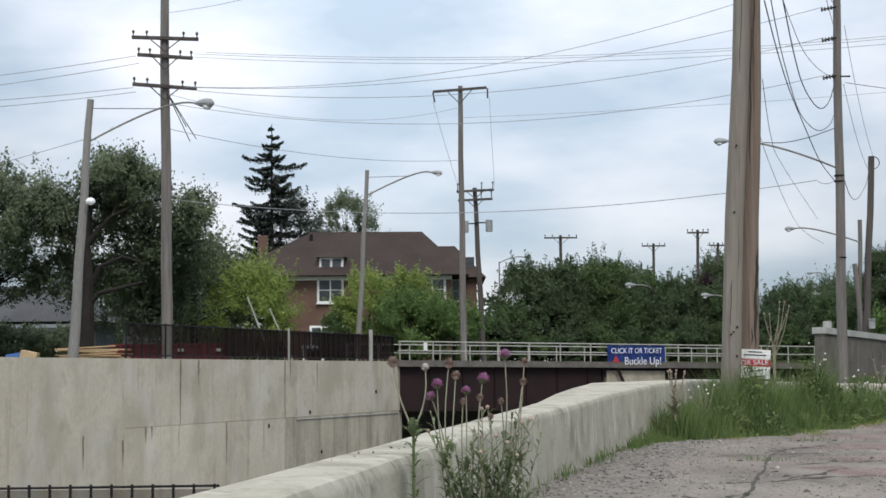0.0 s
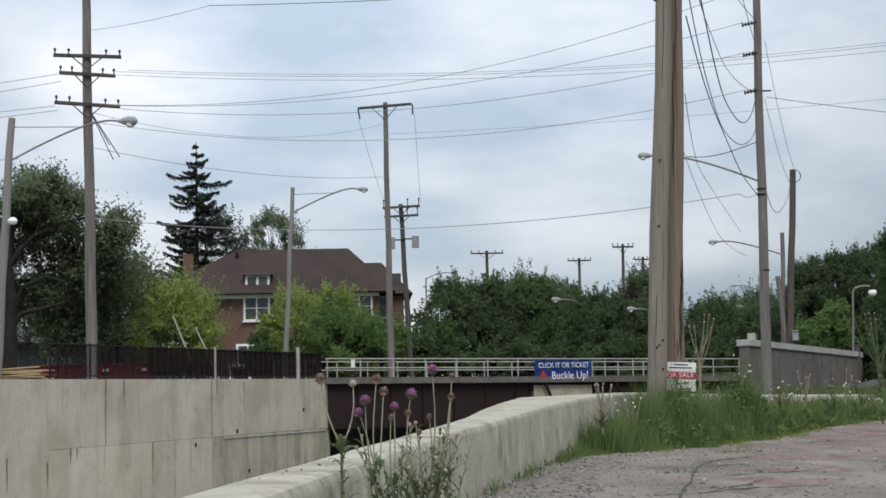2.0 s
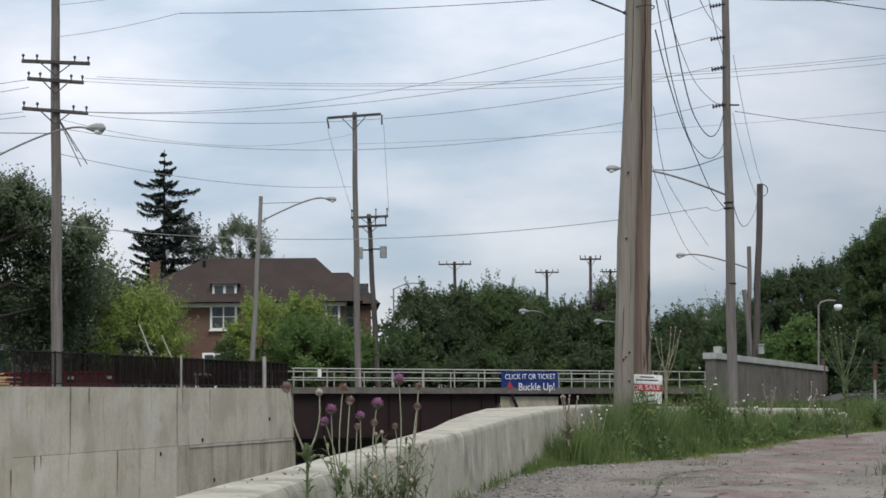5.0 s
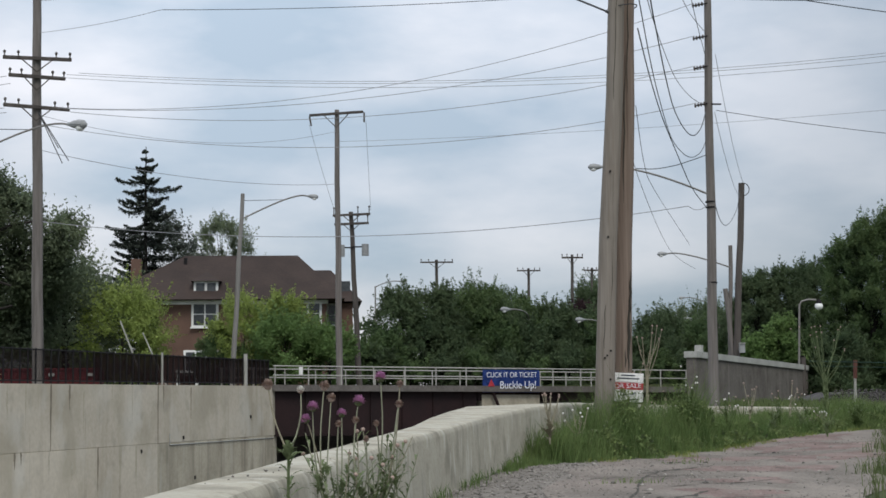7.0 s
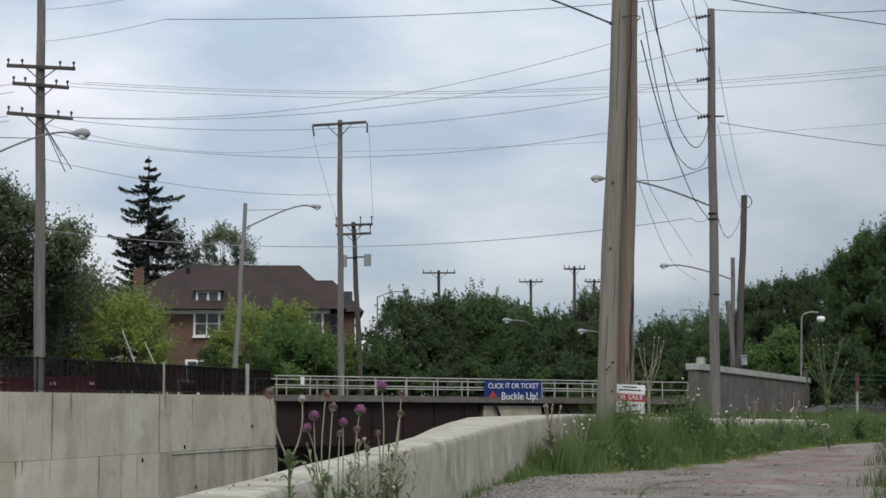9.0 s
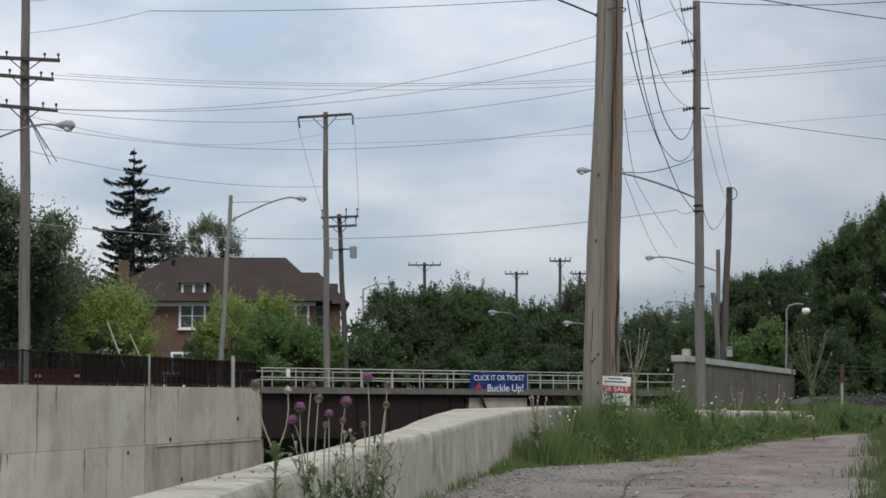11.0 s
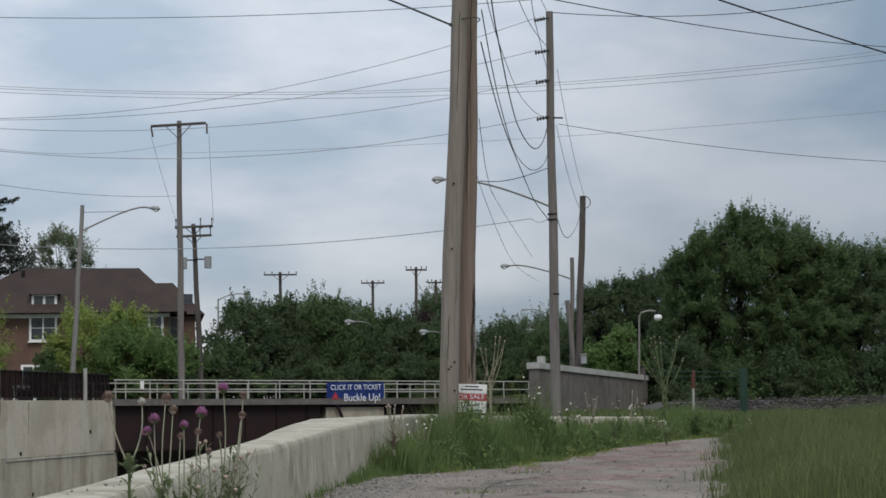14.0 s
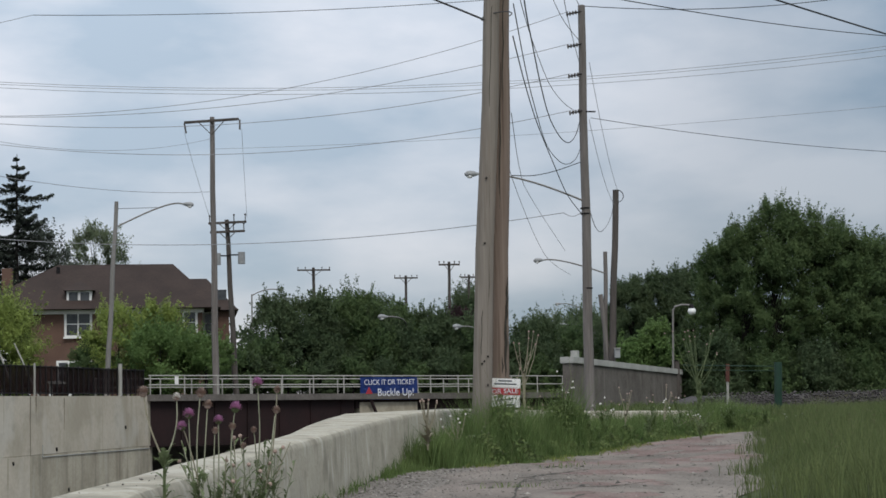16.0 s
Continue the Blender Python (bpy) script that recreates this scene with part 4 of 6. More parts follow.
def hip(bm, x0, x1, y0, y1, z, zr, rx0, rx1, ry):
    v = [bm.verts.new(p) for p in ((x0, y0, z), (x1, y0, z), (x1, y1, z), (x0, y1, z), (rx0, ry, zr), (rx1, ry, zr))]
    for f in ((0, 1, 5, 4), (1, 2, 5), (2, 3, 4, 5), (3, 0, 4), (3, 2, 1, 0)):
        bm.faces.new([v[i] for i in f])
    return bm


HX0, HX1, HY = -11.5, 0.55, 120.0
house = thing("house", (-5.5, 124.0, 1.86), "two-storey red brick house with a brown hipped roof", "house")
part("wall", box(B(), ((HX0 + HX1) / 2, HY + 5, 5.1), (HX1 - HX0, 10, 6.5)), BRICK, house)
part("wall", box(B(), (1.2, HY + 7.5, 5.1), (2.6, 8, 6.4)), BRICK, house, "brick side wing")
part("frieze", box(B(), ((HX0 + HX1) / 2, HY - 0.06, 8.2), (HX1 - HX0 + 0.2, 0.2, 0.28)), WHITE, house, "pale board under the eaves")
part("roof", hip(B(), HX0 - 4.7, HX1 + 1.3, HY - 0.9, HY + 11, 8.38, 12.0, -10.0, -1.6, HY + 5), ROOF, house)
part("roof", hip(B(), -2.5, 3.2, HY + 3.0, HY + 13.5, 8.4, 11.1, -1.5, 0.9, HY + 8), ROOF, house)
dorm = part("dormer", box(B(), (-8.15, HY + 1.3, 9.25), (1.75, 2.2, 1.05)), WHITE, house, "small white roof dormer")
part("dormer_roof", hip(B(), -9.25, -7.05, HY - 0.1, HY + 3.6, 9.75, 10.5, -8.25, -8.05, HY + 1.6), ROOF, dorm)
for x in (-8.55, -7.75):
    part("pane", box(B(), (x, HY + 0.18, 9.25), (0.62, 0.04, 0.74)), GLASS, dorm)
window(house, (-8.2, HY - 0.06, 7.35), 1.7, 1.65, 2)
window(house, (-0.35, HY - 0.06, 7.35), 0.85, 1.6, 1)
window(house, (1.1, HY + 3.44, 7.4), 0.8, 1.5, 1)
window(house, (-8.5, HY - 0.06, 3.9), 2.2, 1.5, 3)
part("pane", box(B(), (1.9, HY + 4.6, 9.5), (0.9, 0.1, 1.0)), GLASS, house)
porch = part("porch", box(B(), (-8.6, HY - 1.4, 3.2), (3.0, 2.4, 0.18)), WHITE, house, "white porch beam and columns")
for x in (-9.9, -8.6, -7.3):
    part("column", tube(B(), (x, HY - 2.4, 1.8), (x, HY - 2.4, 3.2), 0.12), WHITE, porch)
part("chimney", box(B(), (-13.7, HY + 5.5, 10.0), (0.75, 0.75, 3.6), bevel=0.02), BRICK, house)
part("vent_pipe", box(B(), (-9.9, HY + 3.9, 11.4), (0.25, 0.25, 0.7)), IRON, house)

cottage = thing("house", (-24.0, 96.0, 1.86), "low grey house with a pale porch behind the trees", "house")
part("wall", box(B(), (-24.5, 98, 3.1), (9, 6, 2.7)), GREY_SIDING, cottage)
part("roof", hip(B(), -29.6, -19.4, 94.4, 101.8, 4.4, 6.6, -27, -22, 98), GREY_ROOF, cottage)
part("porch_roof", box(B(), (-24.0, 94.0, 4.05), (7.5, 2.6, 0.25), rx=8), GREY_SIDING, cottage)
for x in (-27.4, -25.6, -23.8, -22.0, -20.6):
    part("column", tube(B(), (x, 92.9, 1.8), (x, 92.9, 4.0), 0.09), GALV, cottage)
window(cottage, (-26.6, 94.94, 3.3), 1.0, 1.2, 1)
window(cottage, (-23.0, 94.94, 3.3), 1.0, 1.2, 1)
garage = thing("shed", (-17.6, 104.0, 1.86), "pale grey shed with a dark pitched roof", "shed")
part("wall", box(B(), (-17.6, 106, 3.4), (5, 4, 3.2)), GREY_SIDING, garage)
part("roof", hip(B(), -20.5, -14.7, 103.6, 108.4, 4.9, 6.9, -17.8, -17.4, 106), ROOF, garage)

# ---------------------------------------------------------------- fences
FENCE = "black iron fence with dark screening on the retaining wall"
fence = thing("fence", wall_point(52, -0.2, WALL_TOP), FENCE, "fence")
fy = [59.6 + 0.55 * k for k in range(47)]
for k, y in enumerate(fy):
    p = wall_point(y, -0.2, WALL_TOP - 0.02)
    part("post", box(B(), p + Vector((0, 0, 0.68)), (0.05, 0.05, 1.36), rz=-19), IRON, fence)
for z in (0.12, 1.28):
    part("rail", tube(B(), wall_point(59.4, -0.2, WALL_TOP + z), wall_point(85.0, -0.2, WALL_TOP + z), 0.03, n=6), IRON, fence)
for a, b in ((59.6, 66.8), (66.8, 73.0), (73.0, 79.0), (79.0, 85.0)):
    p, q = wall_point(a, -0.24, WALL_TOP + 0.7), wall_point(b, -0.24, WALL_TOP + 0.7)
    m = (p + q) / 2
    part("screen", box(B(), m, (0.006, (q - p).length, 1.12), rz=-19.3), SCREEN if a > 60 else THIN_SCREEN, fence, "dark mesh screen" if a > 60 else "thin see-through mesh")
for k, (y, h, mt) in enumerate(((81.6, 1.55, GALV), (72.5, 1.4, GALV))):
    p = wall_point(y, -0.05, WALL_TOP)
    part("end_post", tube(B(), p, p + Vector((0, 0, h)), 0.1 if k == 0 else 0.05, n=10), mt, fence, "pale metal post")
low = thing("fence", (-9.07, 34.00, -1.73), "black iron picket fence down in the cutting", "fence")
lz = -0.98
for k in range(16):
    x = -11.0 + 0.42 * k
    part("post", box(B(), (x, 34.0, lz - 0.75), (0.05, 0.05, 1.62)), IRON, low)
part("rail", tube(B(), (-11.2, 34, lz - 0.02), (-4.6, 34, lz + 0.02), 0.028, n=6), IRON, low)
part("screen", box(B(), (-7.9, 34.05, lz - 0.8), (6.6, 0.006, 1.5)), THIN_SCREEN, low, "dark mesh screen")
ledge = tagged(part("ledge", box(B(), (-9.6, 35.0, (FLOOR - 2.5) / 2), (10.5, 2.4, -2.5 - FLOOR), bevel=0.03), CONCRETE), "concrete ledge under the low fence", "ledge", kind="structure")

# red container, lumber and leaning poles behind the fence
cont = thing("container", (-10.9, 69.2, 1.86), "long low red steel container with ribbed sides", "container")
part("body", box(B(), (-11.55, 70.2, 2.2), (4.95, 1.7, 0.68), bevel=0.02), RED, cont)
part("rim", box(B(), (-11.55, 69.34, 2.56), (5.05, 0.1, 0.09), bevel=0.01), RED, cont)
for k in range(13):
    part("rib", box(B(), (-13.9 + 0.39 * k, 69.32, 2.2), (0.07, 0.07, 0.64)), RED, cont)
for x in (-11.0, -9.45):
    part("mark", box(B(), (x, 69.28, 2.33), (0.24, 0.02, 0.12)), COPING, cont, "small pale painted mark")
lum = thing("lumber_pile", (-12.8, 60.0, 1.86), "untidy pile of sawn boards", "lumber")
for k in range(9):
    part("board", box(B(), (-12.9 + random.uniform(-0.4, 0.5), 60.2 + random.uniform(-0.3, 0.3), 1.92 + 0.05 * k), (2.2, 0.2, 0.045), rz=random.uniform(-15, 15), ry=random.uniform(-3, 3)), LUMBER, lum)
tagged(part("crate", box(B(), (-15.0, 60.0, 2.02), (0.6, 0.5, 0.34), ry=12, bevel=0.02), LUMBER), "pale wooden crate beside a blue sheet", "crate")
tagged(part("tarpaulin", box(B(), (-15.6, 60.4, 2.0), (0.8, 0.6, 0.25), ry=-8, bevel=0.08), TARP), "crumpled blue plastic sheet", "tarpaulin")
for a, b in (((-8.39, 76.00, 3.23), (-9.01, 76.00, 4.84)), ((-7.46, 80.00, 2.31), (-8.42, 80.00, 4.47))):
    tagged(part("leaning_stake", tube(B(), lerp(b, a, 1.35), b, 0.045, 0.035, 8), GALV), "pale pole leaning behind the fence", "pole", "leaning stakes")

# for-sale sign in front of the twin poles
sign = thing("sign", (6.32, 34.8, 1.05), "white for-sale sign board with red band nailed to a brown pole", "sign")
part("board", box(B(), (6.47, 34.74, 1.42), (0.74, 0.02, 0.58), ry=3, bevel=0.006), WHITE, sign)
part("rider", box(B(), (6.49, 34.725, 1.64), (0.72, 0.012, 0.19), ry=3, bevel=0.004), WHITE, sign)
part("band", box(B(), (6.48, 34.725, 1.46), (0.72, 0.012, 0.14), ry=3), RED_PRINT, sign)
text("lettering", "FOR SALE", (6.47, 34.715, 1.46), 0.10, LETTER, sign, 0.64)
for x, z, w in ((6.52, 1.685, 0.3), (6.52, 1.62, 0.48)):
    part("print_bar", box(B(), (x, 34.715, z), (w, 0.008, 0.022), ry=3), INK, sign)
for x, z, w, tilt in ((6.36, 1.31, 0.10, -70), (6.43, 1.32, 0.11, -62), (6.52, 1.29, 0.18, -8), (6.64, 1.30, 0.09, -35)):
    part("print_bar", box(B(), (x, 34.725, z), (w, 0.012, 0.022), ry=tilt), INK, sign)
part("print_bar", box(B(), (6.56, 34.725, 1.17), (0.30, 0.012, 0.025), ry=-4), INK, sign)

# green gate post with a rail and a rust-red marker post
gate = thing("gate", (20.96, 58.00, 0.59), "green painted steel gate post with a thin top rail", "gate")
g0, g1 = Vector((21.03, 58.00, 2.44)), Vector((20.96, 58.00, 0.59))
part("post", tube(B(), (g1.x, g1.y, 0.4), g0, 0.14, n=14), GREEN_POST, gate)
part("top_rail", tube(B(), (21.03, 58.00, 2.29), (18.06, 60.00, 2.43), 0.016), GREEN_POST, gate)
part("mid_rail", tube(B(), (21.03, 58.00, 2.12), (18.06, 60.00, 2.26), 0.012), GREEN_POST, gate)
mk = thing("marker_post", (19.73, 60.00, 1.24), "rust-red and white marker post", "post")
m0, m1 = Vector((19.78, 60.00, 2.45)), Vector((19.73, 60.00, 1.24))
part("shaft", tube(B(), (m1.x, m1.y, 0.7), m1.lerp(m0, 0.45), 0.05), GALV, mk)
part("band", tube(B(), m1.lerp(m0, 0.45), m0, 0.075), BROWN_POST, mk, "rust-red upper part")

# ballast bank of the railway
verts, faces = [], []
for i in range(161):
    x = 22.9 + i * 1.5
    y = 74 + 0.012 * i
    for k, (dy, z) in enumerate(((0, 0.3), (0.7, 0.8), (1.3, 1.24), (3.5, 1.27), (6, 1.27), (8, 0.4))):
        verts.append((x + 0.2 * noise.noise((i, k, 0)), y + dy, 0.4 + (z - 0.4) * step(-1, 1, i) + 0.045 * noise.noise((i * 0.7, k * 3.1, 1.0))))
for i in range(160):
    for k in range(5):
        a = i * 6 + k
        faces.append((a, a + 6, a + 7, a + 1))
tagged(raw("ballast_bank", verts, faces, BALLAST), "long bank of grey track ballast", "ballast", kind="structure")

# ---------------------------------------------------------------- vegetation


def leaf_cards(centres, size, rng, out=None):
    """Small pointed leaves at the given centres."""
    n = len(centres)
    d = rng.normal(size=(n, 3))
    d /= np.linalg.norm(d, axis=1)[:, None]
    u = np.cross(d, rng.normal(size=(n, 3)))
    u /= np.linalg.norm(u, axis=1)[:, None]
    s = size * rng.uniform(0.6, 1.4, (n, 1))
    w = np.cross(d, u)
    v = np.stack([centres - u * s, centres + u * s * 0.7 + w * s * 0.5, centres + u * s * 0.7 - w * s * 0.5], 1).reshape(-1, 3)
    f = np.arange(3 * n).reshape(-1, 3)
    if out is None:
        out = rng.normal(size=(n, 3)) * 0.5
    nv = out + 0.22 * d + np.array([0, 0, 0.35])
    nv /= np.linalg.norm(nv, axis=1)[:, None]
    return v, f, np.repeat(nv, 3, axis=0)


def fast_mesh(name, v, f):
    me = bpy.data.meshes.new(name)
    n, k = f.shape
    me.vertices.add(len(v))
    me.vertices.foreach_set("co", np.ascontiguousarray(v, dtype=np.float32).ravel())
    me.loops.add(n * k)
    me.loops.foreach_set("vertex_index", f.astype(np.int32).ravel())
    me.polygons.add(n)
    me.polygons.foreach_set("loop_start", np.arange(0, n * k, k, dtype=np.int32))
    me.update(calc_edges=True)
    return me


def np_mesh(name, v, f, mat, parent=None, offset=(0, 0, 0), normals=None):
    me = fast_mesh(name, v - np.array(offset), f)
    if normals is not None:
        at = me.attributes.new("leaf_normal", "FLOAT_VECTOR", "POINT")
        at.data.foreach_set("vector", np.ascontiguousarray(normals, dtype=np.float32).ravel())
    me.materials.append(mat)
    ob = new(name, me)
    ob.parent = parent
    return ob


def tree(base, height, spread, mat, seed, label, leaf=0.10, clumps=100, per=150, low=0.12, trunk=0.22, name="tree", shape=1.0, group="trees", lean=0.0, clump_r=0.30):
    """A tapered trunk, limbs to the clumps, and an uneven crown of many small leaves."""
    rng = np.random.default_rng(seed)
    ob = thing(name, base, label, "tree" if name != "bush" else "bush", group)
    height *= 0.94
    bx, by, bz = base
    bm = B()
    top = Vector((bx + lean * height, by, bz + height * 0.82))
    sweep(bm, [Vector(lerp(base, top, t)) + Vector((0.25 * trunk * math.sin(5 * t + seed), 0.2 * trunk * math.cos(4 * t + seed), 0)) for t in (0, 0.25, 0.5, 0.75, 1)], [trunk, trunk * 0.8, trunk * 0.6, trunk * 0.35, trunk * 0.1], 8)
    pts, outs = [], []
    for k in range(clumps):
        t = rng.uniform(0, 1) ** 0.8
        z = low + (1 - low) * t
        prof = math.sin(math.pi * min(0.97, 0.12 + 0.80 * t ** shape)) ** 0.7
        a, r = rng.uniform(0, 2 * math.pi), spread * prof * math.sqrt(rng.uniform(0.12, 1.0)) * rng.uniform(0.75, 1.12)
        c = np.array([bx + lean * height * z + r * math.cos(a), by + r * math.sin(a), bz + height * z * rng.uniform(0.94, 1.0)])
        cr = spread * clump_r * rng.uniform(0.4, 1.2)
        if k % 4 == 0:
            s = Vector(lerp(base, top, max(0.1, z * 0.75)))
            e = Vector(c)
            m = s.lerp(e, 0.55) + Vector((0, 0, 0.06 * height * rng.uniform(-0.3, 1)))
            sweep(bm, [s, m, e], [trunk * 0.24 * (1 - 0.7 * z), trunk * 0.13 * (1 - 0.7 * z), 0.012], 5)
        n = int(per * 1.3 * rng.uniform(0.7, 1.3))
        q = rng.normal(size=(n, 3)) * 0.42
        q *= np.minimum(1.0, 1.0 / np.linalg.norm(q, axis=1))[:, None]
        spray = np.array([math.cos(a) * 0.7, math.sin(a) * 0.7, 0.25 + 0.9 * t])
        q += rng.uniform(-0.35, 1.0, (n, 1)) ** 1 * spray * rng.uniform(0.2, 0.9)
        pts.append(c + q * cr * np.array([1.0, 1.0, 0.75]))
        core = np.array([bx + lean * height * z, by, bz + height * (0.35 + 0.3 * z)])
        o = (c - core) / max(1e-3, np.linalg.norm(c - core))
        outs.append(q * 0.7 + 0.75 * o)
        # shoots that stand out of the clump and roughen the outline
        for _ in range(3 if z > 0.6 else 1):
            m = int(rng.uniform(16, 36))
            way = o * 0.6 + np.array([0, 0, 0.75]) + rng.normal(size=3) * 0.35
            way *= cr * rng.uniform(1.0, 2.5) / np.linalg.norm(way)
            run = rng.uniform(0.2, 1.0, (m, 1))
            pts.append(c + run * way + rng.normal(size=(m, 3)) * leaf * 0.95 * (1.3 - run))
            outs.append(np.repeat((0.4 * o + 0.5 * way / np.linalg.norm(way))[None], m, 0) + rng.normal(size=(m, 3)) * 0.25)
    part("trunk", bm, BARK, ob)
    v, f, nn = leaf_cards(np.concatenate(pts), leaf * 0.7, rng, np.concatenate(outs))
    np_mesh("crown", v, f, mat, ob, base, nn)
    return ob


def limbed_tree(base, limbs, lobes, mat, seed, label, leaf=0.10):
    """A tree whose trunk and bent limbs show between separate masses of leaves."""
    rng = np.random.default_rng(seed)
    ob = thing("tree", base, label, "tree", "trees")
    bm = B()
    for pts, r in limbs:
        n = len(pts) - 1
        sweep(bm, pts, [r * (1 - 0.7 * i / n) for i in range(n + 1)], 8)
    part("trunk", bm, BARK, ob)
    pts, outs = [], []
    for (x, y, z), (rx, ry, rz), clumps, per in lobes:
        for k in range(clumps):
            d = rng.normal(size=3)
            d *= rng.uniform(0.25, 1.0) ** 0.6 / np.linalg.norm(d)
            c = np.array([x, y, z]) + d * np.array([rx, ry, rz])
            cr = 0.62 * rng.uniform(0.5, 1.25)
            q = rng.normal(size=(per, 3)) * np.array([0.5, 0.5, 0.62]) * cr
            q[:, 2] -= 0.25 * np.abs(q[:, 0])
            pts.append(c + q)
            outs.append(q * 0.6 + 0.7 * d)
            m = 22
            way = np.array([d[0] * 0.7, d[1] * 0.7, rng.uniform(-0.5, 1.0)]) * rng.uniform(0.5, 1.1)
            pts.append(c + rng.uniform(0.2, 1.0, (m, 1)) * way + rng.normal(size=(m, 3)) * 0.09)
            outs.append(np.repeat(d[None], m, 0) * 0.7 + rng.normal(size=(m, 3)) * 0.2)
    v, f, nn = leaf_cards(np.concatenate(pts), leaf, rng, np.concatenate(outs))
    np_mesh("crown", v, f, mat, ob, base, nn)
    return ob


def spruce(base, height, spread, seed, label):
    """A straight trunk with tiers of drooping, upturned boughs and gaps between them."""
    rng = np.random.default_rng(seed)
    ob = thing("spruce", base, label, "tree", "trees")
    part("trunk", tube(B(), base, (base[0], base[1], base[2] + height), 0.3, 0.03, 8), BARK, ob)
    pts = []
    tiers = 27
    for i in range(tiers):
        t = i / (tiers - 1)
        z = base[2] + height * (0.1 + 0.88 * t)
        reach = min(spread, 0.18 + 0.62 * (base[2] + height - z)) * rng.uniform(0.8, 1.1)
        for k in range(max(5, int(5 * (1 - t) + 5))):
            a = rng.uniform(0, 2 * math.pi)
            L = reach * rng.uniform(0.5, 1.2)
            zb = z + rng.normal() * 0.28 * min(1.0, 0.4 * (base[2] + height - z))
            n = int(60 + 130 * L)
            s = rng.uniform(0.06, 1, n)
            droop_z = (-0.30 * L * s + 0.34 * L * s ** 2.6) * rng.uniform(0.5, 1.3)
            w = 0.36 * (1.0 - 0.55 * s) * min(1.0, L / 2)
            q = np.stack([base[0] + math.cos(a) * L * s + rng.normal(size=n) * w * 0.4, base[1] + math.sin(a) * L * s + rng.normal(size=n) * w * 0.4, zb + droop_z - np.abs(rng.normal(size=n)) * w * 0.55], 1)
            pts.append(q)
    v, f, nn = leaf_cards(np.concatenate(pts), 0.10, rng)
    np_mesh("crown", v, f, NEEDLE, ob, base, nn)
    return ob


G = 1.86
spruce((-13.5, 130.0, G), 19.2, 2.9, 3, "tall dark spruce with gappy drooping boughs")
tree((-11.7, 133.0, G), 14.4, 3.0, NEEDLE, 5, "dark evergreen beside the tall spruce", 0.14, 112, 96, 0.2)
tree((-8.7, 150.0, G), 16.6, 3.5, LEAF_OLIVE, 6, "airy grey-green tree behind the house roof", 0.14, 123, 79, 0.35, clump_r=0.22)
tree((-22.8, 82.0, G), 10.3, 4.0, LEAF_OLIVE, 11, "large grey-green tree with dark limbs", 0.13, 190, 136, 0.32, 0.42, clump_r=0.2)
limbed_tree((-17.19, 79.5, G), [
    ([(-17.19, 79.5, 1.7), (-17.12, 79.5, 3.8), (-17.09, 79.5, 5.9), (-17.21, 79.5, 7.8), (-17.0, 79.6, 10.2)], 0.42),
    ([(-17.1, 79.5, 5.2), (-16.53, 79.4, 6.5), (-15.4, 79.3, 7.0), (-14.5, 79.2, 6.7)], 0.16),
    ([(-17.1, 79.5, 4.6), (-16.53, 79.3, 5.25), (-15.4, 79.2, 5.5), (-14.4, 79.1, 5.75)], 0.16),
    ([(-17.2, 79.5, 7.5), (-16.64, 79.4, 8.3), (-15.9, 79.4, 9.05), (-15.4, 79.4, 10.4)], 0.17),
    ([(-15.9, 79.4, 9.0), (-14.6, 79.6, 9.6), (-13.2, 79.8, 9.9), (-12.2, 79.8, 9.7)], 0.11),
    ([(-17.2, 79.5, 7.0), (-18.4, 79.6, 8.4), (-19.6, 79.6, 9.3)], 0.13)],
    [((-16.3, 79.8, 10.9), (1.6, 1.7, 1.4), 64, 140), ((-14.7, 80.2, 10.5), (1.3, 1.5, 1.2), 36, 130), ((-15.7, 81.0, 8.9), (2.4, 1.3, 1.4), 60, 140), ((-12.5, 80.4, 9.1), (1.1, 1.2, 1.2), 34, 130),
     ((-13.4, 81.5, 7.6), (1.9, 1.3, 1.5), 60, 140), ((-18.9, 80.0, 9.3), (1.7, 1.6, 1.8), 50, 140), ((-15.4, 82.2, 6.6), (2.6, 1.2, 1.5), 60, 140), ((-18.6, 82.0, 6.2), (1.9, 1.2, 1.9), 50, 130), ((-14.8, 82.6, 4.6), (2.4, 1.0, 1.3), 40, 130)],
    LEAF_OLIVE, 12, "broad grey-green tree with a dark trunk and arching limbs", 0.095)
tree((-13.0, 86.0, G), 6.6, 3.0, LEAF_OLIVE, 13, "grey-green tree behind the lamp poles", 0.12, 150, 120, 0.03, 0.25)
tree((-28.0, 84.0, G), 10.2, 4.0, LEAF_DARK, 14, "large dark tree at the lot's end", 0.14, 180, 120, 0.14, 0.34, clump_r=0.2)
for i, p in enumerate(((-22.84, 88.00, 3.64), (-20.97, 89.00, 3.40), (-24.95, 88.00, 3.89))):
    tree((p[0], p[1], G), p[2] - G, 1.7, LEAF_OLIVE, 190 + i, "dim grey-green shrub before the low house", 0.12, 70, 80, 0.0, 0.1, "bush", group="bushes")
tree((-13.9, 96.0, G), 6.6, 3.0, LEAF_OLIVE, 15, "dark tree behind the lamp poles", 0.14, 135, 104, 0.05, 0.25)
tree((-19.8, 108.0, G), 7.0, 4.0, LEAF_OLIVE, 16, "dark tree behind the lamp poles", 0.14, 135, 104, 0.05, 0.25)
tree((-9.9, 84.5, G), 5.0, 2.5, LEAF_BRIGHT, 21, "bright yellow-green young tree by the fence", 0.10, 112, 112, 0.06, 0.12)
tree((-4.5, 100.0, G), 5.6, 2.2, LEAF_BRIGHT, 22, "bright yellow-green young tree by the house", 0.11, 100, 104, 0.05, 0.12)
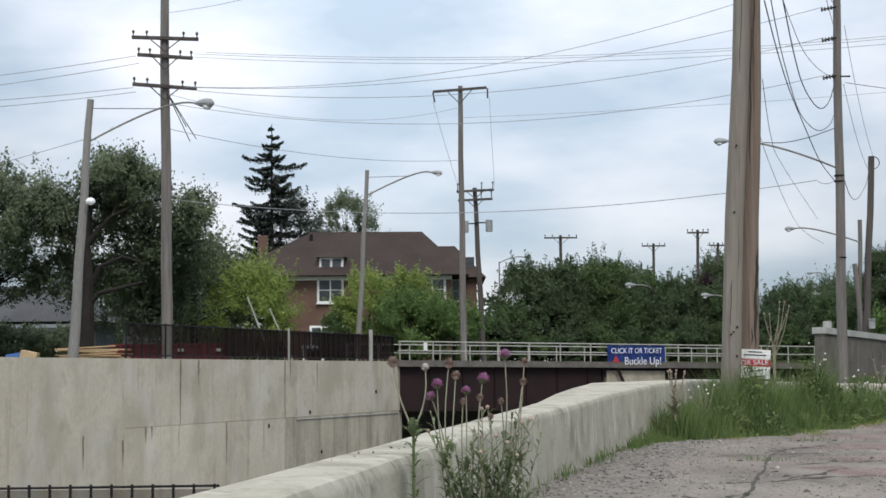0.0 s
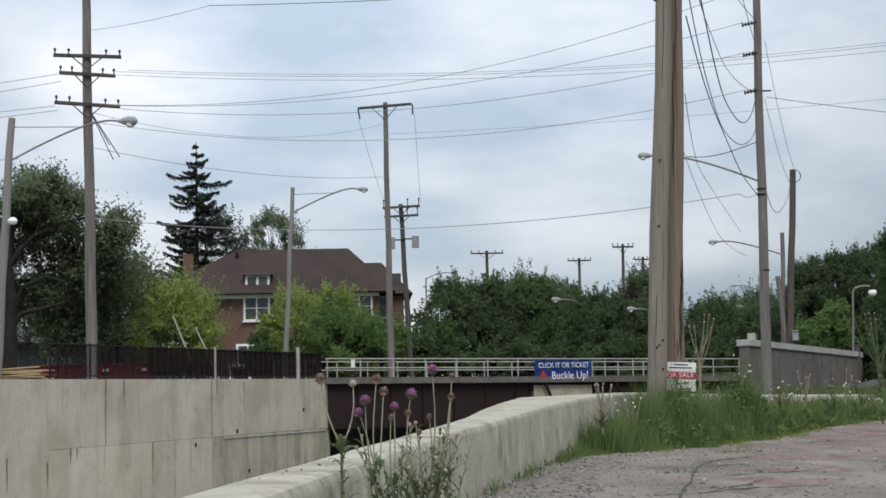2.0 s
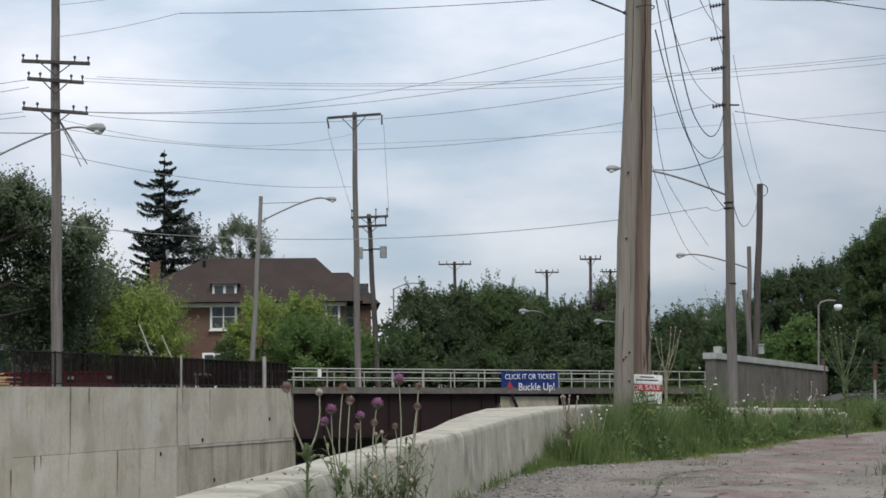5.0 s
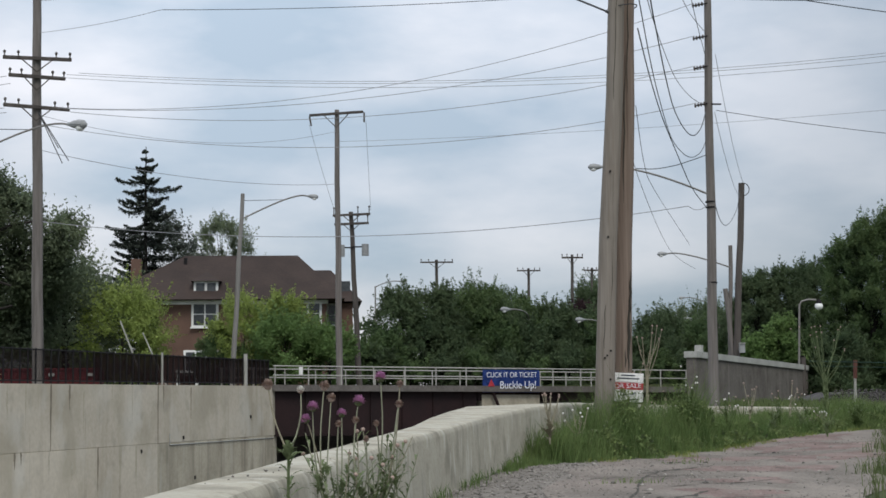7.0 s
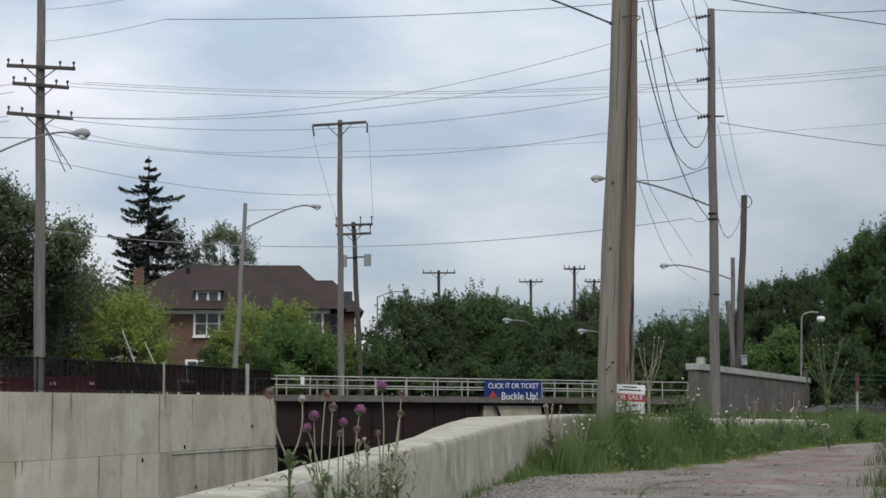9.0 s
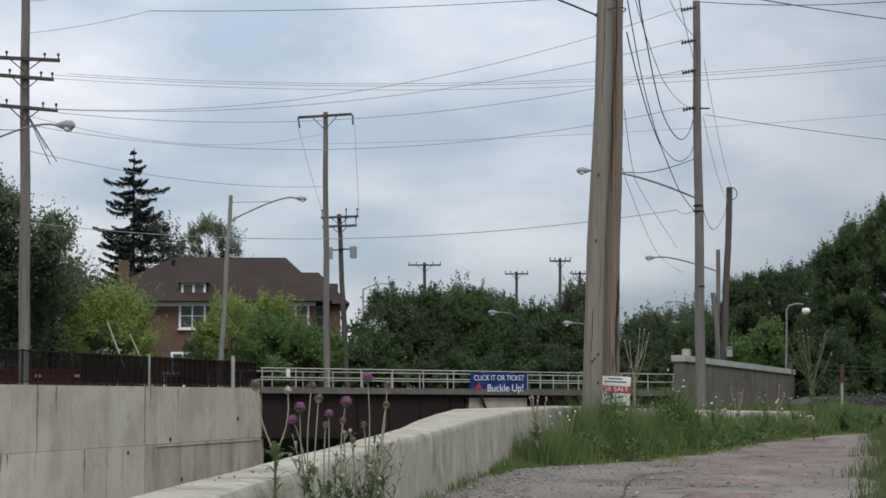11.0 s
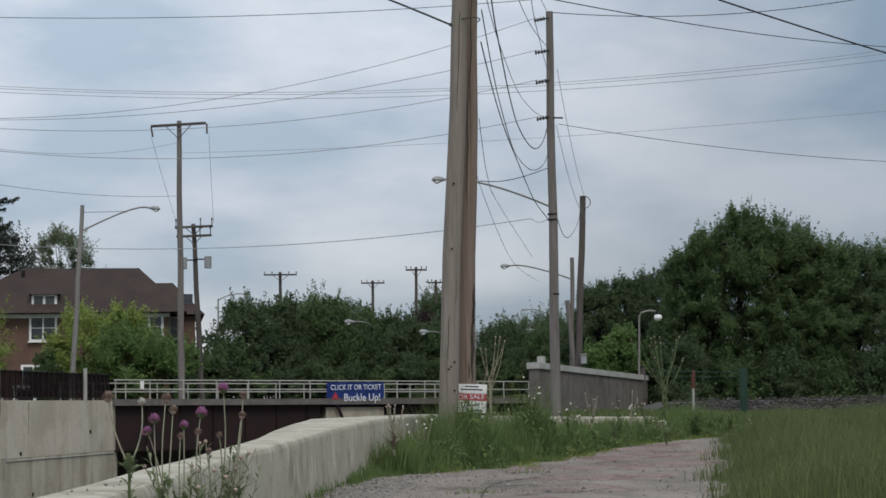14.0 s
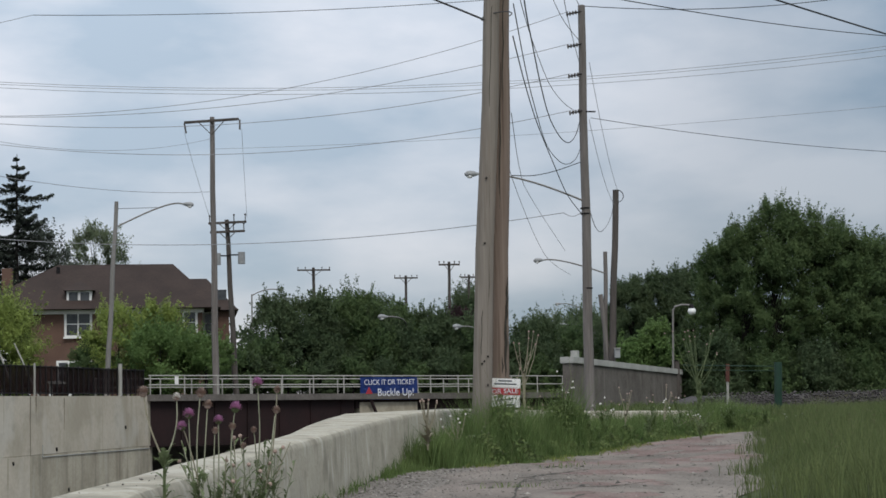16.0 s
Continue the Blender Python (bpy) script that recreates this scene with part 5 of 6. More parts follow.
tree((-2.1, 99.0, G), 5.8, 1.9, LEAF_BRIGHT, 23, "bright yellow-green young tree by the house", 0.11, 100, 104, 0.05, 0.12)
tree((-2.0, 97.0, G), 4.2, 2.3, LEAF_LIGHT, 24, "rounded green shrub by the fence", 0.11, 112, 104, 0.03, 0.12, "bush", group="bushes")
tree((0.6, 97.5, G), 3.6, 1.7, LEAF_LIGHT, 25, "rounded green shrub by the bridge", 0.11, 90, 96, 0.03, 0.12, "bush", group="bushes")
tree((-6.2, 100.0, G), 3.2, 1.6, LEAF_MID, 26, "low green shrub before the house", 0.11, 81, 88, 0.03, 0.1, "bush", group="bushes")
tree((2.6, 105.0, G), 3.0, 1.3, LEAF_MID, 27, "low green shrub behind the bridge", 0.11, 67, 88, 0.03, 0.1, "bush", group="bushes")
mids = [(5.3, 110, 6.7, 2.3, LEAF_DARK), (7.6, 110, 6.6, 2.4, LEAF_DARK), (9.2, 112, 6.2, 2.2, LEAF_MID), (11.0, 112, 7.0, 2.2, LEAF_MID), (12.6, 112, 5.8, 2.1, LEAF_DARK),
        (14.2, 114, 6.4, 2.2, LEAF_MID), (16.4, 114, 5.6, 2.2, LEAF_DARK), (18.6, 114, 5.2, 2.1, LEAF_DARK), (20.4, 116, 4.4, 1.9, LEAF_MID), (12.7, 140, 9.0, 3.2, LEAF_DARK), (15.3, 142, 8.8, 2.6, LEAF_DARK), (11.8, 135, 7.6, 2.6, LEAF_OLIVE),
        (25.0, 150, 10.2, 2.8, LEAF_DARK), (19.4, 121, 6.2, 1.7, LEAF_PURPLE), (25.6, 156, 10.4, 3.0, LEAF_DARK), (24.5, 118, 5.2, 2.4, LEAF_DARK), (27.5, 120, 4.9, 2.6, LEAF_DARK), (31.0, 122, 5.6, 2.8, LEAF_DARK), (33.0, 140, 7.0, 3.2, LEAF_DARK), (29.0, 135, 6.2, 2.8, LEAF_OLIVE), (37.0, 150, 7.6, 3.4, LEAF_OLIVE)]
for i, (x, y, h, s, mt) in enumerate(mids):
    tree((x, y, G), h, s, mt, 40 + i, "dark purple-leaved tree behind the bridge" if mt is LEAF_PURPLE else "dense green tree in the row behind the bridge", 0.13, 123, 104, 0.04, 0.2, group="trees behind the bridge", shape=0.8)
for i in range(15):
    tree((4.4 + 2.5 * i, 107.5 + 0.9 * i, G), 3.6 + 0.8 * math.sin(i * 2.3), 2.1, LEAF_DARK if i % 3 else LEAF_MID, 140 + i, "dense dark green shrub behind the bridge", 0.14, 60, 90, 0.0, 0.1, "bush", group="bushes behind the bridge", shape=0.6)
for i, (p, h) in enumerate((((34.32, 126.00, 5.96), 5.6), ((34.78, 122.00, 5.79), 6.4), ((34.23, 130.00, 6.12), 5.0))):
    tree((p[0], p[1], G), h, 2.4, LEAF_DARK, 170 + i, "dark green tree behind the block wall", 0.14, 80, 90, 0.0, 0.2, group="trees behind the bridge", shape=0.7)
rights = [((30.37, 113.00, 9.47), 2.3, LEAF_DARK), ((32.99, 114.00, 10.05), 2.5, LEAF_DARK), ((34.48, 112.00, 10.23), 2.5, LEAF_DARK), ((34.00, 104.00, 11.29), 2.4, LEAF_MID),
          ((34.92, 102.00, 12.64), 2.7, LEAF_MID), ((36.51, 101.00, 13.69), 3.2, LEAF_MID), ((38.78, 102.00, 13.44), 3.2, LEAF_MID), ((40.29, 101.00, 12.58), 3.2, LEAF_MID),
          ((42.24, 101.00, 11.47), 3.2, LEAF_MID), ((44.80, 102.00, 11.34), 3.3, LEAF_DARK), ((47.60, 103.00, 11.12), 3.5, LEAF_MID), ((50.70, 104.00, 11.47), 3.8, LEAF_DARK), ((54.37, 104.00, 11.45), 4.0, LEAF_MID)]
for i, (p, s, mt) in enumerate(rights):
    g = lot_height(p[0], p[1])
    tree((p[0], p[1], g), p[2] - g + 0.35, s, mt, 80 + i, "large leafy green tree beyond the railway bank", 0.11, 230, 150, 0.05, 0.3, group="trees beyond the railway", shape=0.62, clump_r=0.22)
for i, (p, s, mt) in enumerate((((27.92, 99.00, 6.48), 1.5, LEAF_LIGHT), ((26.51, 99.00, 5.24), 1.7, LEAF_LIGHT), ((29.62, 100.00, 5.49), 1.6, LEAF_MID), ((31.36, 98.00, 5.20), 2.2, LEAF_DARK), ((47.44, 98.00, 4.26), 2.4, LEAF_DARK), ((35.2, 98.5, 4.2), 2.2, LEAF_MID), ((38.0, 98.0, 4.6), 2.3, LEAF_DARK), ((40.9, 98.5, 4.1), 2.2, LEAF_MID), ((44.0, 98.0, 4.5), 2.4, LEAF_DARK))):
    g = lot_height(p[0], p[1])
    tree((p[0], p[1], g), p[2] - g - 0.25 * s, s, mt, 120 + i, "yellow-green young tree behind the block wall" if mt is LEAF_LIGHT else "dense shrub under the trees beyond the railway", 0.13, 110, 110, 0.0, 0.12, "tree" if mt is LEAF_LIGHT else "bush", group="" if mt is LEAF_LIGHT else "bushes under the trees", shape=0.6)

for i in range(13):
    tree((1.6 + 2.1 * i, 104.9 + 0.35 * i, G), 1.9 + 0.4 * math.sin(i * 1.9), 1.5, LEAF_DARK if i % 2 else LEAF_MID, 500 + i, "low dark green shrub at the back of the bridge", 0.13, 30, 80, 0.0, 0.08, "bush", group="bushes behind the bridge", shape=0.5)

# far wood that closes the horizon
rng = np.random.default_rng(7)
pts = []
for k in range(520):
    x = rng.uniform(-150, 190)
    y = 210 + rng.uniform(-8, 14)
    c = np.array([x, y, G + rng.uniform(0.5, 6.0 + 2.0 * math.sin(x * 0.11) + 1.3 * math.sin(x * 0.31))])
    pts.append(c + rng.normal(size=(90, 3)) * np.array([1.6, 1.2, 1.0]))
v, f, nn = leaf_cards(np.concatenate(pts), 0.45, rng)
tagged(np_mesh("far_wood", v, f, LEAF_DARK, None, (0, 0, 0), nn), "distant dark green belt of trees", "trees", kind="stuff")


def blades(name, spots, heights, width, mat, label, rng, lean=0.35):
    """Many bent grass blades, three faces each."""
    n = len(spots)
    a = rng.uniform(0, 2 * math.pi, n)
    h = heights[:, None]
    out = np.stack([np.cos(a), np.sin(a), np.zeros(n)], 1) * h * lean * rng.uniform(0.1, 1.0, (n, 1))
    side = np.stack([-np.sin(a + 1.2), np.cos(a + 1.2), np.zeros(n)], 1) * width * rng.uniform(0.6, 1.4, (n, 1))
    up = np.array([[0, 0, 1.0]])
    p1 = spots + up * h * 0.55 + out * 0.3
    p2 = spots + up * h * rng.uniform(0.9, 1.0, (n, 1)) + out
    v = np.stack([spots - side, spots + side, p1 + side * 0.8, p1 - side * 0.8, p2], 1).reshape(-1, 3)
    k = np.arange(n) * 5
    faces = np.stack([k, k + 1, k + 2, k + 3], 1).tolist() + np.stack([k + 3, k + 2, k + 4], 1).tolist()
    me = bpy.data.meshes.new(name)
    me.from_pydata(v.tolist(), [], faces)
    me.materials.append(mat)
    return tagged(new(name, me), label, "grass", kind="stuff")


def scatter(rng, n, x0, x1, y0, y1, keep):
    xs, ys = rng.uniform(x0, x1, n), rng.uniform(y0, y1, n)
    p = [(x, y, lot_height(x, y)) for x, y in zip(xs, ys) if keep(x, y)]
    return np.array(p)


EDGE = [(31.0, 4.9), (32.6, 6.7), (34.6, 7.5), (36.4, 8.8), (39.6, 10.6), (42.0, 12.5), (44.0, 14.9), (48.0, 22.0), (80.0, 40.0)]


def weed_edge(y):
    """How far the weeds reach out from the parapet on to the lot."""
    if y <= 31:
        return lot_left(y) + 0.13 * (y - 26.8)
    for (y0, x0), (y1, x1) in zip(EDGE, EDGE[1:]):
        if y <= y1:
            return x0 + (x1 - x0) * (y - y0) / (y1 - y0)
    return 40.0


MOUNDS = [(6.3, 34.0, 0.75, 0.65), (6.9, 34.2, 0.5, 0.45), (5.6, 34.2, 0.5, 0.25), (8.5, 38.0, 0.65, 0.95), (9.3, 39.4, 0.5, 0.5), (6.5, 35.4, 0.6, 0.45), (7.4, 36.8, 0.7, 0.5), (5.4, 33.2, 0.5, 0.3), (14.4, 46.0, 0.8, 0.55), (15.6, 47.0, 0.9, 0.5), (12.6, 44.6, 0.4, 0.2), (10.2, 41.6, 0.35, 0.35), (4.6, 31.4, 0.35, 0.22)]


def weed_height(x, y):
    """Uneven growth: patches, gaps and a few rank mounds, low along its edge and before the low end of the wall."""
    h = 0.60 + 0.40 * noise.noise((x * 0.9, y * 0.6, 2.0)) + 0.38 * noise.noise((x * 2.7, y * 1.6, 6.0))
    h = h * (1 - 0.4 * step(39.5, 42.0, y)) + sum(g * math.exp(-((x - a) ** 2 + (0.7 * (y - b)) ** 2) / (r * r)) for a, b, r, g in MOUNDS)
    return max(0.07, h) * (0.16 + 0.84 * step(0.0, 0.75, weed_edge(y) - x))


rng = np.random.default_rng(21)
sp = scatter(rng, 330000, 2.5, 17, 27, 52, lambda x, y: front_x(y) + 0.05 < x < weed_edge(y) + 0.45 * noise.noise((y * 1.1, x * 0.6, 0)) + 0.3 * noise.noise((y * 3.1, x * 2.0, 4.0)) and noise.noise((x * 3.1, y * 2.0, 8.0)) > -0.42)
hs = np.array([weed_height(p[0], p[1]) for p in sp]) * rng.uniform(0.35, 1.2, len(sp)) ** 1.1
blades("weeds", sp, hs, 0.006, GRASS, "green weeds and grass round the wooden poles", rng, 0.5)
tall = sp[rng.uniform(size=len(sp)) < 0.022]
blades("weed_stalks", tall, np.array([weed_height(p[0], p[1]) for p in tall]) * rng.uniform(1.0, 1.9, len(tall)), 0.004, TALL_GRASS, "thin pale stalks above the weeds", rng, 0.3)
short = scatter(rng, 26000, 5.0, 15.0, 31, 47, lambda x, y: weed_edge(y) - 0.9 < x < weed_edge(y) + 0.5 + 0.6 * noise.noise((x * 1.3, y * 0.9, 3.0)) and noise.noise((x * 1.1, y * 1.1, 11.0)) > -0.1)
blades("short_grass", short, rng.uniform(0.03, 0.13, len(short)), 0.007, PALE_GRASS, "short yellow-green grass before the weeds", rng, 0.7)
sp = scatter(rng, 190000, 6.5, 34, 12, 58, lambda x, y: x > lot_right(y) + 0.35 * math.sin(y * 1.9) + 0.25 * math.sin(y * 4.7) + rng.uniform(-0.12, 0.3) and x < 5.0 + 0.5 * y)
hs = rng.uniform(0.55, 1.25, len(sp)) * np.array([(1.0 - 0.35 * step(40, 50, p[1])) * (0.78 + 0.4 * noise.noise((p[0] * 0.5, p[1] * 0.3, 5.0))) * (0.3 + 0.7 * step(-0.4, 1.6, p[0] - lot_right(p[1]))) for p in sp])
blades("tall_grass", sp, hs, 0.0055, TALL_GRASS, "tall seeding grass at the edge of the lot", rng, 0.5)
seed = sp[rng.uniform(size=len(sp)) < 0.016]
stalk_h = rng.uniform(0.85, 1.3, len(seed)) * np.array([(1.0 - 0.3 * step(40, 50, p[1])) * (0.35 + 0.65 * step(-0.2, 1.8, p[0] - lot_right(p[1]))) for p in seed])
blades("seed_stalks", seed, stalk_h, 0.004, TALL_GRASS, "thin dry stalks above the tall grass", rng, 0.2)
tips = np.repeat(seed + np.stack([np.zeros(len(seed)), np.zeros(len(seed)), stalk_h * 0.93], 1), 5, axis=0)
v, f, nn = leaf_cards(tips + rng.normal(size=tips.shape) * np.array([0.022, 0.022, 0.08]), 0.013, rng)
tagged(np_mesh("seed_heads", v, f, SEED, None, (0, 0, 0), nn), "loose brownish seed heads above the grass", "grass", kind="stuff")
sp = scatter(rng, 48000, 12, 60, 54.5, 73.5, lambda x, y: x > front_x(min(y, 53)) + (y - 54) * 0.1)
blades("rough_grass", sp, rng.uniform(0.08, 0.34, len(sp)) * np.array([1.0 + 0.35 * step(60, 70, p[1]) + 0.9 * (1 - step(20, 24, p[0])) for p in sp]), 0.025, TALL_GRASS, "rough green grass before the railway bank", rng)


# stones of the gravel, clods and cracks in the lot
def stones(name, spots, size, mat, label, rng):
    n = len(spots)
    base = np.array([(1, 0, 0), (0, 1, 0), (-1, 0, 0), (0, -1, 0), (0, 0, 1), (0, 0, -1)], float)
    s = size * rng.uniform(0.5, 1.6, (n, 1, 1)) * rng.uniform(0.6, 1.2, (n, 1, 3)) * np.array([1, 1, 0.65])
    a = rng.uniform(0, 6.28, n)
    rot = np.zeros((n, 3, 3))
    rot[:, 0, 0], rot[:, 0, 1], rot[:, 1, 0], rot[:, 1, 1], rot[:, 2, 2] = np.cos(a), -np.sin(a), np.sin(a), np.cos(a), 1
    v = np.einsum("nij,nkj->nki", rot, base[None] * s + rng.normal(size=(n, 6, 3)) * s * 0.15) + spots[:, None, :]
    tri = np.array([(0, 1, 4), (1, 2, 4), (2, 3, 4), (3, 0, 4), (1, 0, 5), (2, 1, 5), (3, 2, 5), (0, 3, 5)])
    f = (tri[None] + 6 * np.arange(n)[:, None, None]).reshape(-1, 3)
    return tagged(np_mesh(name, v.reshape(-1, 3), f, mat), label, "gravel", kind="stuff")


rng = np.random.default_rng(31)
sp = scatter(rng, 26000, -0.6, 9.5, 9, 46, lambda x, y: lot_left(y) + 0.02 < x < lot_left(y) + 2.5 + 0.6 * math.sin(y * 1.7) and rng.uniform() < 1.15 - (x - lot_left(y)) / 2.6)
stones("gravel_stones", sp + np.array([0, 0, 0.010]), 0.023, STONES, "loose grey stones scattered along the parapet", rng)
sp = scatter(rng, 450, 1.0, 12, 14, 45, lambda x, y: lot_left(y) + 0.3 < x < lot_right(y))
stones("rubble", sp + np.array([0, 0, 0.02]), 0.035, STONES, "larger stones and clods lying on the lot", rng)

sp = scatter(rng, 9000, 1.0, 13, 13, 39, lambda x, y: lot_left(y) + 1.2 < x < lot_right(y) and noise.noise((x * 0.8, y * 0.3, 9.0)) > -0.25)
stones("grit", sp + np.array([0, 0, 0.018]), 0.013, STONES, "fine grit strewn over the worn lot", rng)
sp = np.stack([rng.uniform(22.9, 62, 9000), 74.0 + rng.uniform(0.0, 1.5, 9000), np.zeros(9000)], 1)
sp[:, 2] = 0.33 + 0.7 * (sp[:, 1] - 74.0) * np.clip((sp[:, 0] - 21.9) / 2.0, 0.3, 1)
stones("ballast_stones", sp, 0.07, BALLAST, "coarse grey stones of the railway bank", rng)

bits = []
for k in range(34):
    y = rng.choice([rng.uniform(9.5, 13.5), rng.uniform(12, 19)])
    bits.append((front_x(y) - rng.uniform(0.08, 0.40), y, 0.806))
stones("concrete_crumbs", np.array(bits), 0.010, STONES, "crumbs of broken concrete on the parapet", rng)

cracks = thing("cracks", (5.0, 25.0, 0.0), "dark dirt-filled cracks in the asphalt", "crack", kind="structure")
CRACK_LINES = [
    [(1.32, 16.43), (1.73, 15.87), (2.08, 15.45), (2.43, 15.15), (2.74, 15.81), (3.2, 17.58), (3.87, 20.48), (4.9, 25.05), (5.61, 27.16)],
    [(2.36, 17.32), (2.53, 16.67), (2.82, 16.69), (3.2, 17.58)],
    [(2.43, 15.15), (2.33, 14.37), (2.39, 14.01)],
    [(1.97, 15.12), (1.99, 14.45), (1.86, 13.97), (2.01, 13.62), (2.16, 13.49)],
    [(5.21, 26.07), (5.85, 25.42), (6.53, 24.88)],
    [(7.95, 31.05), (8.23, 30.36), (9.58, 32.81)],
    [(1.29, 16.66), (1.04, 15.65), (0.8, 14.41), (0.61, 13.55)],
]
for k, line in enumerate(CRACK_LINES):
    run = [Vector((*lerp(a, b, i / 8), 0)) for a, b in zip(line, line[1:]) for i in range(8)] + [Vector((*line[-1], 0))]
    vs, fs = [], []
    for i, p in enumerate(run):
        t = i / (len(run) - 1)
        d = (run[min(i + 1, len(run) - 1)] - run[max(i - 1, 0)]).normalized()
        side = Vector((-d.y, d.x, 0))
        p = p + side * 0.12 * noise.noise((i * 0.35, k, 2.0))
        w = (0.014 + 0.055 * abs(noise.noise((i * 0.6, k, 9.0)))) * min(1.0, 6 * t + 0.1, 6 * (1 - t) + 0.1)
        for e in (-1, 1):
            q = p + side * w * e
            vs.append((q.x - 5, q.y - 25, lot_height(q.x, q.y) + 0.022))
    for i in range(len(run) - 1):
        fs.append((2 * i, 2 * i + 2, 2 * i + 3, 2 * i + 1))
    raw("crack", vs, fs, CRACK, cracks)
for k in range(12):
    y0 = 14 + 24 * (k / 12) + rng.uniform(-1.0, 1.0)
    x0 = rng.uniform(lot_left(y0) + 1.6, max(lot_left(y0) + 2, lot_right(y0) - 1.5))
    ln = rng.uniform(0.8, 3.2)
    ang = rng.uniform(-0.3, 0.9) if k % 3 else rng.uniform(0.9, 1.9)
    vs, fs = [], []
    for i in range(31):
        t = i / 30
        x, y = x0 + ln * t * math.cos(ang), y0 + ln * t * math.sin(ang) + 0.5 * noise.noise((t * 3, k, 0)) + 0.16 * noise.noise((t * 13, k, 7))
        w = (0.012 + 0.24 * abs(noise.noise((t * 5, k, 4)))) * math.sin(math.pi * min(1, 0.05 + t * 0.95)) * (1.6 if k % 3 == 0 else 1.0)
        z = lot_height(x, y) + 0.0205
        vs += [(x - 5, y - w - 25, z), (x - 5, y + w - 25, z)]
    for i in range(30):
        fs.append((2 * i, 2 * i + 2, 2 * i + 3, 2 * i + 1))
    raw("crack", vs, fs, CRACK, cracks)

worn = thing("worn_patches", (8.0, 30.0, 0.0), "pinkish red worn patches in the old paving", "paving", kind="structure")
for k, (x0, y0, rx, ry) in enumerate(((7.6, 27.5, 1.9, 1.5), (9.6, 31.5, 2.0, 2.2), (10.4, 36.0, 2.2, 2.6), (7.2, 31.5, 1.1, 1.6), (6.4, 24.0, 1.0, 1.1), (11.6, 40.5, 1.8, 2.4), (5.2, 21.0, 0.8, 1.2))):
    vs, fs, m = [], [], 40
    for i in range(m):
        a = 2 * math.pi * i / m
        q = 0.75 + 0.55 * noise.noise((math.cos(a) * 1.7 + k * 5, math.sin(a) * 1.7, 1.0)) + 0.25 * noise.noise((math.cos(a) * 6 + k, math.sin(a) * 6, 3.0))
        x, y = x0 + rx * q * math.cos(a), y0 + ry * q * math.sin(a)
        x = min(x, lot_right(y) - 0.1)
        vs.append((x - 8, y - 30, max(lot_height(x, y), 0) + 0.0185))
    vs.append((x0 - 8, y0 - 30, lot_height(x0, y0) + 0.0185))
    for i in range(m):
        fs.append((i, (i + 1) % m, m))
    raw("worn_patch", vs, fs, PINK, worn)

# ---------------------------------------------------------------- thistle and tall weeds


def bend(p, q, side, n=7):
    p, q = Vector(p), Vector(q)
    return [p.lerp(q, i / n) + Vector((side * math.sin(math.pi * i / n), 0.4 * side * math.sin(math.pi * i / n), 0)) for i in range(n + 1)]


def spiny_leaf(bm, at, d, length, width, rng):
    """A lobed, folded leaf with spine-like points along both edges."""
    at, d = Vector(at), Vector(d).normalized()
    s = d.cross(Vector((0, 0, 1)))
    s = s.normalized() if s.length > 0.01 else Vector((1, 0, 0))
    mid, lo, hi = [], [], []
    n = 8
    for i in range(n + 1):
        t = i / n
        c = at + d * length * t + Vector((0, 0, 0.25 * length * math.sin(2.2 * t) - 0.25 * length * t * t))
        w = width * math.sin(math.pi * min(1, 0.12 + 0.88 * t)) * (1.0 if i % 2 else 0.42)
        mid.append(bm.verts.new(c))
        lo.append(bm.verts.new(c + s * w + Vector((0, 0, 0.3 * w))))
        hi.append(bm.verts.new(c - s * w + Vector((0, 0, 0.3 * w))))
    for i in range(n):
        bm.faces.new((mid[i], mid[i + 1], lo[i + 1], lo[i]))
        bm.faces.new((mid[i + 1], mid[i], hi[i], hi[i + 1]))


def flower_head(parent, at, up, r, mat, label):
    """A round head of bracts with a tuft of thin petals."""
    at, up = Vector(at), Vector(up).normalized()
    head = part("flower_head", ball(B(), at - up * r * 0.2, r * 0.68, 10, 0.85), THISTLE if mat is PURPLE else FADED, parent)
    bm = B()
    q = up.to_track_quat("Z", "Y").to_matrix()
    for k in range(110):
        a, e = k * 2.39996, 1.9 * math.sqrt((k + 0.5) / 110)
        d = q @ Vector((math.sin(e) * math.cos(a), math.sin(e) * math.sin(a), math.cos(e)))
        s = d.cross(Vector((0.3, 0.2, 1))).normalized() * r * 0.12
        b0, b1 = at + d * r * 0.5, at + d * r * (1.0 + 0.1 * math.sin(k * 3.7)) + up * r * 0.12
        vs = [bm.verts.new(p) for p in (b0 - s, b0 + s, b1 + s * 0.5, b1 - s * 0.5)]
        bm.faces.new(vs)
    part("petals", bm, mat, head, label)


TH = Vector((0.06, 9.8, 0.0))
thistle = thing("thistle", TH, "tall musk thistle with purple and faded flower heads", "plant")
rng = np.random.default_rng(5)
HEADS = [
    ((-0.30, 9.72, 1.36), FADED, 0.033), ((-0.11, 9.76, 1.33), FLUFF, 0.023), ((0.03, 9.84, 1.35), FADED, 0.030), ((-0.04, 9.69, 1.23), PURPLE, 0.031),
    ((-0.08, 9.72, 1.16), PURPLE, 0.028), ((0.07, 9.84, 1.28), FADED, 0.027), ((0.23, 9.76, 1.26), PURPLE, 0.033), ((0.36, 9.84, 1.40), PURPLE, 0.033),
    ((0.48, 9.91, 1.36), FADED, 0.022), ((0.47, 9.84, 1.24), FADED, 0.023), ((0.13, 9.80, 1.19), PURPLE, 0.027), ((0.27, 9.69, 1.04), FADED, 0.019),
    ((0.21, 9.76, 1.15), FADED, 0.022), ((0.11, 9.69, 1.13), FADED, 0.020), ((0.33, 9.69, 1.13), FADED, 0.019)]
